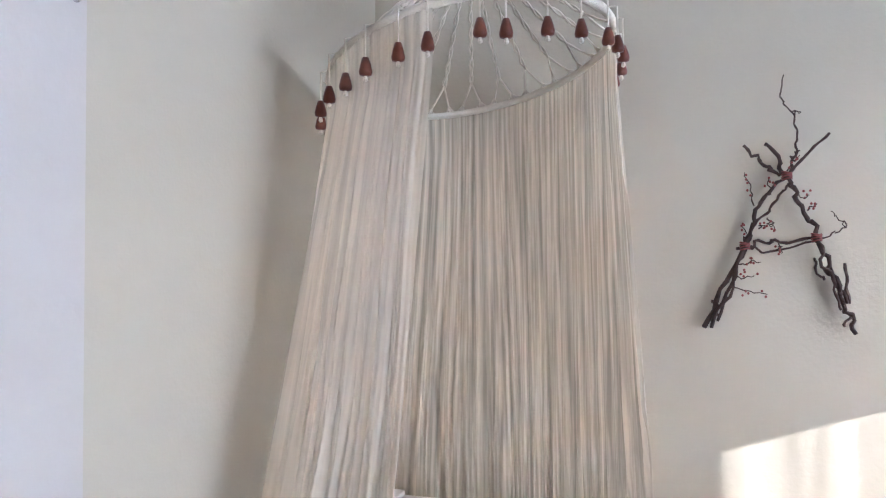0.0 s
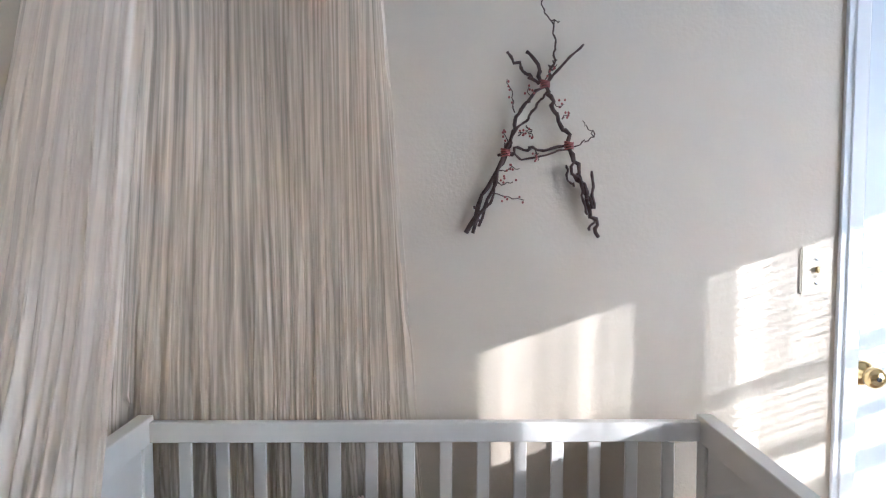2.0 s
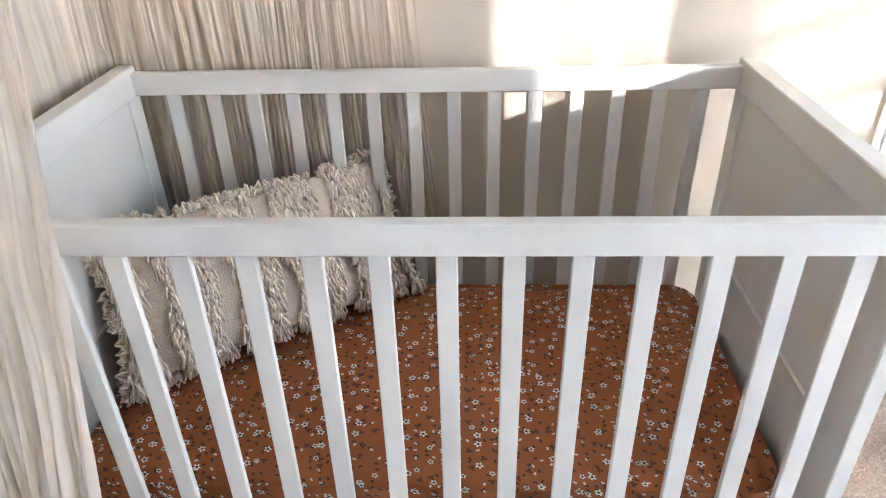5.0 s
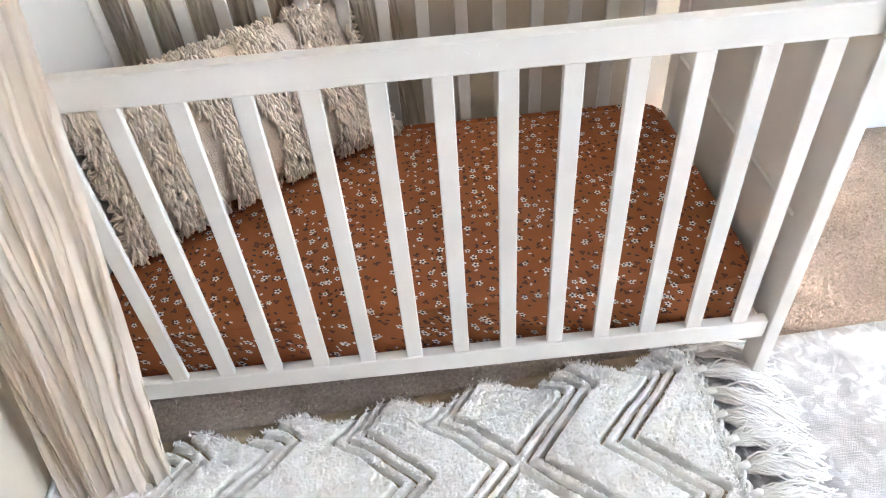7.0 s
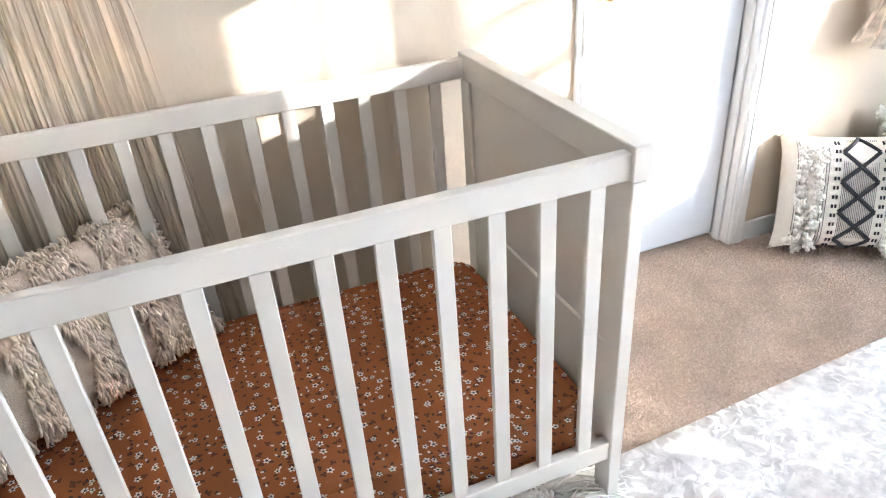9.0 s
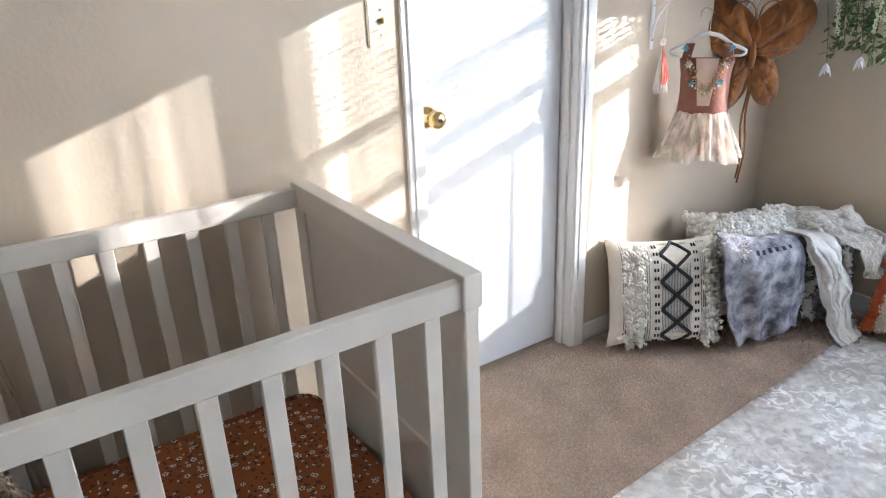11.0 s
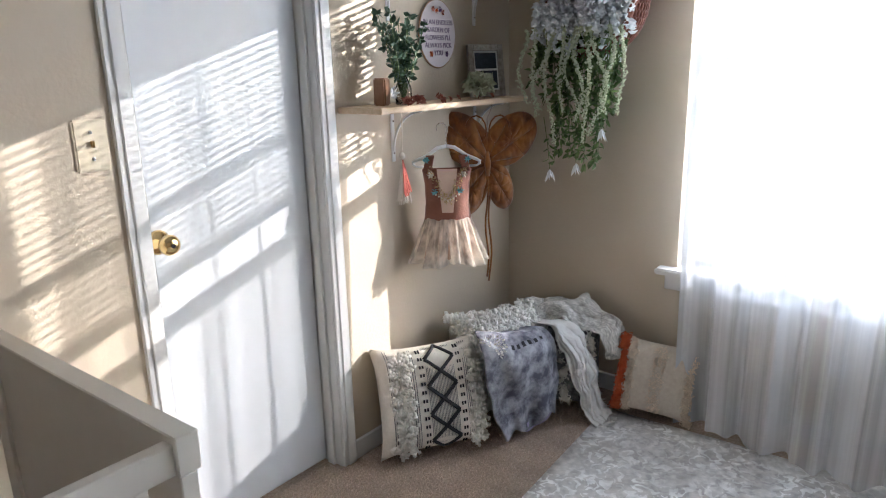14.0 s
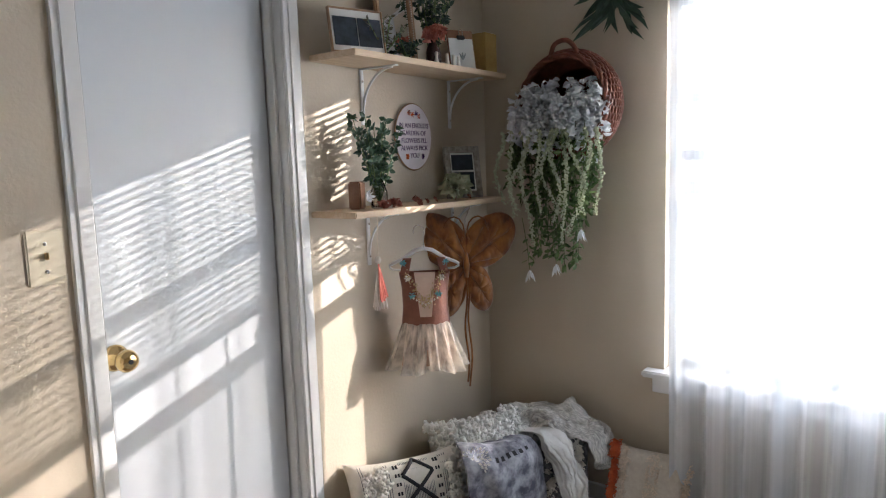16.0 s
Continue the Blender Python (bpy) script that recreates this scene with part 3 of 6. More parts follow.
def canopy():
    c = thing("crib_canopy", (RC.x, RC.y, 2.12), "cream gauze bed canopy on a hoop with wooden beads", "canopy")
    TH = [5, 50, 90, 135, 160, 180, 225, 248, 272]
    MID = [(0.632, -0.022), (0.46, -0.018), (0.28, -0.018), (-0.075, -0.02), (-0.078, -0.2), (-0.078, -0.4), (-0.014, -0.80), (0.10, -0.835), (0.245, -0.835)]
    LOW = [(0.70, -0.020), (0.5, -0.016), (0.28, -0.016), (-0.085, -0.018), (-0.085, -0.25), (-0.085, -0.5), (-0.07, -0.90), (0.0, -0.90), (0.115, -0.865)]

    def at(tab, th, k):
        return float(np.interp(th, TH, [q[k] for q in tab]))

    def fn(th0, th1):
        def f(u, v):
            th = th0 + (th1 - th0) * u
            a = radians(th)
            top = ring_point(a, RR + 0.004)
            m = Vector((at(MID, th, 0), at(MID, th, 1), 0.85))
            b = Vector((at(LOW, th, 0), at(LOW, th, 1), 0.012))
            z = top.z + (b.z - top.z) * v
            if z > m.z:
                t = (top.z - z) / (top.z - m.z)
                k = max(0.0, (t - 0.10) / 0.90)
                p = top.lerp(m, k)
            else:
                t = (m.z - z) / (m.z - b.z)
                p = m.lerp(b, t)
            s = th * 1.15 + 3.6 * noise.noise(Vector((v * 4.0, th * 0.06, 1))) + 1.1 * noise.noise(Vector((v * 13.0, th * 0.25, 6)))
            w = 0.9 * noise.noise(Vector((s * 0.16, v * 1.0, 5))) + noise.noise(Vector((s * 0.42, v * 1.6, 0))) + 0.55 * noise.noise(Vector((s * 1.0, v * 3.0, 4)))
            out = Vector((math.cos(a), math.sin(a), 0))
            near_wall = 30 < th < 200
            amp = (0.004 + 0.012 * min(v * 2, 1)) * (0.6 if near_wall else 1.0) + (0.016 * max(0, v - 0.5) if th > 205 else 0)
            p = p + out * (w * amp) + Vector((-math.sin(a), math.cos(a), 0)) * (0.006 * noise.noise(Vector((s * 2, v * 3, 2))) * v)
            p.z = z
            p.y = min(p.y, -0.005)
            p.x = max(p.x, XW + 0.007)
            if z < 0.87:
                if th <= 140:
                    p.y = max(p.y, -0.026)
                elif th > 205:
                    p.y = min(p.y, -0.785)
                else:
                    p.x = min(p.x, -0.036)
            return p
        return f
    sheet_mesh("drape", fn(4, 150), 620, 80, CANOPY_BACK, c, "crinkled cream gauze panel hanging against the wall")
    sheet_mesh("drape", fn(148, 272), 520, 80, CANOPY, c, "cream gauze panel drawn to the front corner")
    loop = [(ring_point(2 * math.pi * i / 72), 0.0085) for i in range(73)]
    part("hoop", tubes([loop], 8), CORD, c, "cloth-wrapped hoop", True)
    hub = Vector((RC.x, RC.y, 2.13))
    part("hub", lathe([(0.004, 0.03), (0.022, 0.026), (0.028, 0.0), (0.022, -0.02), (0.004, -0.024)], 14, Matrix.Translation(hub)), CORD, c, "", True)
    part("hanging_rope", tubes([[(hub, 0.006), ((RC.x, RC.y, H), 0.006)]], 8), CORD, c)
    for i in range(22):
        a = 2 * math.pi * i / 22 + 0.1
        e = ring_point(a)
        j = hub.lerp(e, 0.80)
        strands = []
        for s in (0, 1):
            path = []
            for k in range(41):
                t = k / 40
                p = hub.lerp(j, t)
                ph = t * 26 + s * math.pi
                p = p + Vector((-math.sin(a) * math.cos(ph), math.cos(a) * math.cos(ph), math.sin(ph))) * 0.0038
                path.append((p, 0.0027))
            strands.append(path)
        for da in (-0.10, 0.10):
            e2 = ring_point(a + da)
            strands.append([(j, 0.003), (j.lerp(e2, 0.5), 0.0025), (e2 + Vector((0, 0, 0.005)), 0.003)])
            for db in (-0.03, 0.03):
                strands.append([(j.lerp(e2, 0.7), 0.0022), (ring_point(a + da + db) + Vector((0, 0, 0.006)), 0.0022)])
        part("macrame_cord", tubes(strands, 5), CORD, c, "", True)
    rnd = random.Random(4)
    for i in range(29):
        a = 2 * math.pi * i / 29 + rnd.uniform(-0.05, 0.05)
        o = ring_point(a, RR + 0.019)
        drop = rnd.uniform(0.050, 0.062)
        b = o - Vector((0, 0, drop))
        bead = part("bead", lathe([(0.003, 0), (0.006, -0.001), (0.010, -0.014), (0.0125, -0.026), (0.011, -0.032), (0.004, -0.034)], 12, Matrix.Translation(b)), BEAD, c, "turned reddish wooden bead", True)
        t0 = ring_point(a, RR)
        part("bead_cord", tubes([[(t0 + Vector((0, 0, 0.010)), 0.002), (o + Vector((0, 0, 0.004)), 0.002), (b, 0.002)]], 5), CORD, bead)
        part("knot", tubes([[(b - Vector((0, 0, 0.033)), 0.003), (b - Vector((0, 0, 0.041)), 0.005), (b - Vector((0, 0, 0.044)), 0.002)]], 6), CORD, bead)
    return c


canopy()

# ---------------------------------------------------------------- rugs
area = sheet_mesh("area_rug", lambda u, v: (0.95 + 2.28 * u + 0.05 * v, -0.687 - 2.3 * v + 0.113 * u, 0.006 + 0.0006 * noise.noise(Vector((u * 9, v * 9, 0)))), 60, 60, RUG, None, "", 0.008)
tagged(area, "large pale grey distressed rug with a faded damask pattern", "rug")

# ---------------------------------------------------------------- more materials
TAN = mat("jute_backing", (0.46, 0.33, 0.19), (0.58, 0.44, 0.28), 40, 0.9, 0.6, 300)
FLUFF = mat("ivory_tufts", (0.89, 0.825, 0.735), (0.95, 0.905, 0.84), 24, 0.95, 0.4, 420)
CREAMTUFT = mat("cream_tufts", (0.74, 0.60, 0.46), (0.84, 0.71, 0.57), 20, 0.95, island=0.10)
CREAMWEAVE = mat("cream_handwoven", (0.74, 0.59, 0.46), (0.82, 0.69, 0.56), 30, 0.95, 1.0, 300, stretch=(1, 1, 2))
WHITETUFT = mat("white_tufts", (0.84, 0.78, 0.69), (0.91, 0.87, 0.79), 20, 0.95, 0.5, 300, island=0.06)
RUFFLE = mat("white_ruffled_cotton", (0.86, 0.83, 0.77), (0.92, 0.90, 0.85), 22, 0.95, 0.6, 260, island=0.05)
ORANGETUFT = mat("orange_tufts", (0.55, 0.10, 0.03), (0.70, 0.17, 0.06), 20, 0.95, island=0.15)
LINEN = mat("natural_linen", (0.64, 0.55, 0.45), (0.74, 0.66, 0.55), 60, 0.95, 0.8, 420)
COTTON = mat("off_white_cotton", (0.74, 0.68, 0.59), (0.82, 0.76, 0.68), 50, 0.95, 0.7, 420)
BLACKYARN = mat("black_yarn", (0.022, 0.022, 0.025), (0.045, 0.045, 0.05), 60, 0.95, 0.6, 400)
GREYYARN = mat("grey_knit", (0.07, 0.07, 0.075), (0.34, 0.34, 0.33), 45, 0.95, 0.8, 300)
TIEDYE = mat("tie_dye_fleece", (0.12, 0.12, 0.155), (0.46, 0.46, 0.50), 19, 0.95, 0.8, 320, lo=0.38, hi=0.62, blotch=0.3, bl_scale=8)
LILAC = mat("lilac_lining", (0.30, 0.25, 0.42), (0.38, 0.33, 0.50), 14, 0.95, 0.4, 300)
GAUZEWHITE = mat("white_muslin", (0.74, 0.71, 0.66), (0.83, 0.81, 0.77), 30, 0.95, 1.0, 150, trans=0.12)
LACE = gauze("white_lace", (0.84, 0.81, 0.76), 0.22, 0.25, 46, 0.8, 0.22, 40)
PINE = mat("pine_board", (0.60, 0.43, 0.27), (0.70, 0.54, 0.37), 5, 0.5, 0.15, 60, stretch=(1.2, 14, 14))
WHITEMETAL = mat("white_enamel", (0.74, 0.74, 0.73), (0.78, 0.78, 0.77), 6, 0.35)
# shade of creases and highlights of folds are painted into the velvet's two tones
RUSTVELVET = mat("rust_velvet_painted_folds", (0.12, 0.036, 0.006), (0.42, 0.155, 0.024), 18, 0.75, 0.6, 60, sheen=0.4, stretch=(1, 1, 0.5))
BODICE = mat("dusty_rose_satin", (0.17, 0.055, 0.030), (0.26, 0.092, 0.052), 16, 0.55, 0.3, 120, sheen=0.3)
NUDE = mat("nude_tulle", (0.62, 0.45, 0.36), (0.72, 0.55, 0.45), 20, 0.8)
BLUSH = mat("blush_lining", (0.42, 0.27, 0.19), (0.55, 0.38, 0.28), 18, 0.8)
TULLE = gauze("champagne_tulle", (0.88, 0.81, 0.72), 0.34, 0.40, 40, 0.5, 0.30, 3.0)
PEARL = mat("pearl_bead", (0.72, 0.66, 0.55), (0.80, 0.75, 0.66), 30, 0.25)
TURQ = mat("turquoise_bead", (0.10, 0.38, 0.45), (0.22, 0.52, 0.58), 40, 0.35)
GOLDBEAD = mat("gold_bead", (0.45, 0.31, 0.13), (0.6, 0.44, 0.2), 40, 0.3, metal=0.7)
WICKER = mat("red_brown_wicker", (0.12, 0.035, 0.018), (0.25, 0.082, 0.045), 26, 0.6, 0.5, 200)
LEAF = mat("artificial_leaf", (0.075, 0.125, 0.045), (0.17, 0.235, 0.09), 30, 0.55, island=0.4, trans=0.3)
DARKLEAF = mat("dark_eucalyptus_leaf", (0.020, 0.045, 0.026), (0.045, 0.085, 0.05), 30, 0.5, island=0.25)
PETAL = mat("white_silk_petal", (0.84, 0.85, 0.87), (0.90, 0.91, 0.92), 30, 0.8, island=0.06, trans=0.12)
CATKIN = mat("pale_green_amaranthus", (0.50, 0.54, 0.36), (0.66, 0.69, 0.52), 60, 0.9, 0.6, 500, island=0.12)
CABBAGE = mat("pale_green_succulent", (0.42, 0.44, 0.28), (0.55, 0.56, 0.40), 25, 0.7, island=0.12)
ROSE = mat("coral_rose_petal", (0.50, 0.15, 0.10), (0.62, 0.24, 0.17), 25, 0.75, island=0.15)
DRIED = mat("dried_red_petal", (0.28, 0.09, 0.06), (0.42, 0.16, 0.11), 25, 0.85, island=0.2)
GOLDFRAME = mat("antique_gold_frame", (0.34, 0.20, 0.11), (0.46, 0.29, 0.17), 40, 0.4, 0.4, 200, metal=0.5)
SILVERFRAME = mat("silvered_ornate_frame", (0.22, 0.19, 0.155), (0.44, 0.39, 0.33), 60, 0.45, 0.9, 250, metal=0.3)
SCAN = mat("dark_print", (0.010, 0.014, 0.022), (0.05, 0.065, 0.085), 26, 0.3)
PAPER = mat("white_card", (0.74, 0.72, 0.67), (0.78, 0.76, 0.72), 10, 0.8)
INK = mat("purple_ink", (0.13, 0.07, 0.16), (0.16, 0.09, 0.19), 10, 0.8)
MUSTARD = mat("mustard_cloth_cover", (0.38, 0.24, 0.06), (0.45, 0.30, 0.09), 40, 0.85, 0.3, 300)
WOOD = mat("brown_wood_block", (0.22, 0.10, 0.05), (0.32, 0.16, 0.085), 12, 0.5, 0.2, 100)
PLAQUE = mat("painted_pink_white_board", (0.70, 0.62, 0.64), (0.76, 0.69, 0.70), 8, 0.6)
CLEAR, cnt, cbs = nodes_of("clear_glass")
cbs.inputs["Roughness"].default_value = 0.03
cbs.inputs["Transmission Weight"].default_value = 1.0
cbs.inputs["IOR"].default_value = 1.35
MIRROR, mnt, mbs = nodes_of("mirror_glass")
mbs.inputs["Metallic"].default_value, mbs.inputs["Roughness"].default_value = 1.0, 0.03
mbs.inputs["Base Color"].default_value = (0.8, 0.8, 0.8, 1)


# ---------------------------------------------------------------- more helpers
def blades(spots, seed, width=0.004, bend=0.5, steps=2):
    """(vertices, faces) of many small yarn ends: spots of (root, direction, length)."""
    rnd = random.Random(seed)
    V, F = [], []
    for p, d, ln in spots:
        d = Vector(d).normalized()
        s = d.cross(Vector((rnd.uniform(-1, 1), rnd.uniform(-1, 1), rnd.uniform(-1, 1))))
        s = s.normalized() if s.length > 1e-5 else d.orthogonal().normalized()
        side = s.cross(d)
        b = rnd.uniform(-bend, bend) * ln
        base = len(V)
        for k in range(steps + 1):
            t = k / steps
            c = Vector(p) + d * (ln * t) + side * (b * t * t)
            w = width * (1 - 0.45 * t) / 2
            V.append(c + s * w)
            V.append(c + side * w * 1.2)
            V.append(c - s * w)
        for k in range(steps):
            a = base + 3 * k
            F.append((a, a + 1, a + 4, a + 3))
            F.append((a + 1, a + 2, a + 5, a + 4))
            F.append((a + 2, a, a + 3, a + 5))
        F.append((base + 3 * steps, base + 3 * steps + 1, base + 3 * steps + 2))
    return V, F


def petals(spots, seed, cup=0.3):
    """(vertices, faces) of leaves or petals: spots of (root, direction, length, width)."""
    rnd = random.Random(seed)
    V, F = [], []
    for p, d, ln, w in spots:
        d = Vector(d).normalized()
        s = d.cross(Vector((rnd.uniform(-1, 1), rnd.uniform(-1, 1), rnd.uniform(-1, 1))))
        s = s.normalized() if s.length > 1e-5 else d.orthogonal().normalized()
        n = s.cross(d)
        p = Vector(p)
        base = len(V)
        V += [p, p + d * ln * 0.35 + s * w / 2 + n * cup * w * 0.3, p + d * ln * 0.4 - n * cup * w * 0.25, p + d * ln * 0.35 - s * w / 2 + n * cup * w * 0.3,
              p + d * ln * 0.72 + s * w * 0.36 + n * cup * w * 0.2, p + d * ln * 0.75 - n * cup * w * 0.3, p + d * ln * 0.72 - s * w * 0.36 + n * cup * w * 0.2, p + d * ln - n * cup * w * 0.6]
        for f in ((0, 1, 2), (0, 2, 3), (1, 4, 5, 2), (2, 5, 6, 3), (4, 7, 5), (5, 7, 6)):
            F.append(tuple(base + i for i in f))
    return V, F


def loops(spots, seed, thick=0.0024):
    """(vertices, faces) of yarn loops: spots of (root, direction, height)."""
    rnd = random.Random(seed)
    paths = []
    for p, d, ln in spots:
        d = Vector(d).normalized()
        q = d.cross(Vector((rnd.uniform(-1, 1), rnd.uniform(-1, 1), rnd.uniform(-1, 1))))
        q = q.normalized() if q.length > 1e-5 else d.orthogonal().normalized()
        w = ln * rnd.uniform(0.3, 0.55)
        p = Vector(p)
        paths.append([(p - q * w * 0.5, thick), (p - q * w * 0.6 + d * ln * 0.6, thick), (p + d * ln, thick), (p + q * w * 0.7 + d * ln * 0.55, thick), (p + q * w * 0.6 - d * 0.002, thick * 0.8)])
    return tubes(paths, 4)


def knobs(spots, seed, rough=0.38, rings=7, segs=10):
    """Soft curly pompons: lumpy little balls at (place, radius)."""
    rnd = random.Random(seed)
    V, F = [], []
    for c, r in spots:
        c, o, b = Vector(c), Vector((rnd.uniform(0, 90), rnd.uniform(0, 90), 0)), len(V)
        for j in range(rings + 1):
            a = math.pi * j / rings
            for i in range(segs):
                t = 2 * math.pi * (i + 0.5 * (j % 2)) / segs
                d = Vector((math.sin(a) * math.cos(t), math.sin(a) * math.sin(t), math.cos(a)))
                V.append(c + d * r * (1 + rough * 2 * noise.noise(d * 2.6 + o) + rough * rnd.uniform(-0.5, 0.5)))
        for j in range(rings):
            for i in range(segs):
                F.append((b + j * segs + i, b + (j + 1) * segs + i, b + (j + 1) * segs + (i + 1) % segs, b + j * segs + (i + 1) % segs))
    return V, F


def stuff(ob):
    ob["kind"] = "stuff"
    return ob


def cushion_fn(w, h, t, pinch=0.10):
    """Maps (u, v, side) on a stuffed square cushion: u, v in -1..1, side +1 or -1."""
    def fn(u, v, side):
        k = (max(0, 1 - u ** 4) * max(0, 1 - v ** 4)) ** 0.5
        sx = 1 - pinch * (1 - abs(v) ** 3) * abs(u) ** 3
        sy = 1 - pinch * (1 - abs(u) ** 3) * abs(v) ** 3
        bulge = t / 2 * k
        return Vector((u * w / 2 * sx, -side * bulge, v * h / 2 * sy))
    return fn


def cushion(name, w, h, t, m, material, parent, label="", n=22, lump=0.006, seed=0):
    """A stuffed cushion lying in the plane of m's x and z axes, its front to -y."""
    fn = cushion_fn(w, h, t)
    V, F = [], []
    for side in (1, -1):
        base = len(V)
        for j in range(n + 1):
            for i in range(n + 1):
                p = fn(2 * i / n - 1, 2 * j / n - 1, side)
                edge = min(i, n - i, j, n - j)
                if edge > 0:
                    p.y -= side * lump * noise.noise(Vector((p.x * 11 + seed, p.z * 11, side)))
                V.append(m @ p)
        for j in range(n):
            for i in range(n):
                a = base + j * (n + 1) + i
                q = (a, a + 1, a + n + 2, a + n + 1)
                F.append(q if side == 1 else q[::-1])
    return part(name, (V, F), material, parent, label, True)


def on_cushion(w, h, t, m, u, v, lift=0.0):
    """A point on the front of a cushion."""
    p = cushion_fn(w, h, t)(u, v, 1)
    p.y -= lift
    return m @ p


def rotated(o, ang, tilt=0.0):
    """A frame at o whose x axis is turned by ang about z, leaning back by tilt."""
    return Matrix.Translation(o) @ pose(0, 0, 0, 0, 0, ang) @ pose(0, 0, 0, -tilt)


def tuft_row(w, h, t, m, spots, seed, ln, mt, parent, name="tuft_row", width=0.005, count=9, spread=1.3):
    """Yarn tufts sewn on a cushion's front at (u, v) spots."""
    rnd = random.Random(seed)
    out = []
    face = (m.to_3x3() @ Vector((0, -1, 0)))
    for u, v in spots:
        for _ in range(count):
            uu, vv = u + rnd.gauss(0, 0.03), v + rnd.gauss(0, 0.03)
            uu, vv = max(-1, min(1, uu)), max(-1, min(1, vv))
            p = on_cushion(w, h, t, m, uu, vv, -0.001)
            d = face + Vector((rnd.uniform(-1, 1), rnd.uniform(-1, 1), rnd.uniform(-1, 1))) * spread
            out.append((p, d, ln * rnd.uniform(0.6, 1.25)))
    return stuff(part(name, loops(out, seed, width * 0.36), mt, parent, "", True))


# ---------------------------------------------------------------- shag rug by the crib
def shag_rug():
    x0, x1, y0, y1 = -0.05, 1.205, -1.75, -0.787
    r = thing("shag_rug", (0.6, -1.2, 0), "ivory tufted shag rug with diamond grooves and tassels", "rug")

    def lift(x):
        return 0.012 if x > 0.93 else 0.012 * max(0, (x - 0.85) / 0.08)

    def back(u, v):
        x, y = x0 + (x1 - x0) * u, y0 + (y1 - y0) * v + 0.112 * u
        return (x, y, lift(x) + 0.008)
    sheet_mesh("backing", back, 40, 30, TAN, r, "tan woven backing", 0.006)
    def tall(x, y):
        """How high the pile stands: 0 in the grooves, lower in the narrow bands."""
        dx = abs((x - 0.80 + 0.40) % 0.80 - 0.40)
        dy = abs((y + 0.85 + 0.1375) % 0.275 - 0.1375)
        d = dx + dy + 0.006 * noise.noise(Vector((x * 14, y * 14, 3)))
        k = min(abs(d - g) for g in (0.118, 0.151, 0.185, 0.304, 0.337, 0.370)) / 0.010
        ridge = 0.118 < d < 0.185 or 0.304 < d < 0.370
        return max(0.0, min(1.0, k * 1.5 - 0.45)) * (0.78 if ridge else 1.0)

    def scallop(x):
        """How far the pile's long edge draws back between its rounded ends."""
        return 0.020 + 0.020 * math.cos(2 * math.pi * (x - 0.85) / 0.20)

    def body(u, v):
        x, y = x0 + (x1 - x0) * u, -1.45 + (y1 + 1.45) * v
        n = 0.5 * noise.noise(Vector((x * 55, y * 55, 1))) + 1.1 * noise.noise(Vector((x * 190, y * 190, 5)))
        edge = min(1.0, min(u, 1 - u, 1 - v) * 60)
        h = tall(x, y) * edge
        return (x, y + 0.112 * u - scallop(x) * max(0, v - 0.8) * 5, lift(x) + 0.006 + 0.006 * min(1, h * 5) + h * (0.023 + 0.004 * n))
    sheet_mesh("tufting", body, 560, 310, FLUFF, r, "thick ivory yarn tufting with carved diamond lines")
    rnd = random.Random(8)
    spots = []
    for _ in range(76000):
        u, v = rnd.random(), rnd.random()
        x, y = x0 + (x1 - x0) * u, -1.36 + (y1 + 1.36) * v
        h = tall(x, y)
        if h < 0.75:
            continue
        a = rnd.uniform(0, 6.28)
        vb = (y + 1.45) / (y1 + 1.45)
        spots.append(((x, y + 0.112 * u - scallop(x) * max(0, vb - 0.8) * 5, lift(x) + 0.012 + 0.0175 * h), (0.6 * math.cos(a), 0.6 * math.sin(a), 1), rnd.uniform(0.005, 0.010)))
    stuff(part("yarn_end", blades(spots, 3, 0.0026, 0.6, 1), FLUFF, r))
    braid = []
    for s in (0, 1):
        braid.append([((x1 + 0.008 + 0.006 * math.sin(k * 0.9 + s * 3.1), y0 + 0.112 + (y1 - y0) * k / 120, 0.024 + 0.004 * math.cos(k * 0.9 + s * 3.1)), 0.005) for k in range(121)])
    part("braid", tubes(braid, 5), FLUFF, r, "", True)
    n = 17
    for i in range(n):
        yy = y1 + 0.115 - (y1 - y0) * (i + 0.3) / n
        cords = []
        lean = rnd.uniform(-0.35, 0.35)
        for k in range(64):
            path = []
            ln = rnd.uniform(0.10, 0.165)
            fan = rnd.gauss(0, 0.20) + lean - 0.25
            cz = rnd.uniform(0.0, 0.022)
            for q in range(8):
                t = q / 7
                path.append(((x1 + 0.012 + ln * t, yy + ln * t * fan + 0.010 * math.sin(t * 7 + k), 0.018 + 0.004 + (0.020 + cz) * math.sin(math.pi * min(1, t * 0.9)) * (1 - t * 0.7)), 0.0025 * (1 - 0.25 * t)))
            cords.append(path)
        cords.append([((x1 + 0.005, yy, 0.026), 0.008), ((x1 + 0.02, yy, 0.033), 0.010), ((x1 + 0.032, yy, 0.030), 0.006)])
        part("tassel", tubes(cords, 4), FLUFF, r, "", True)
    return r


shag_rug()


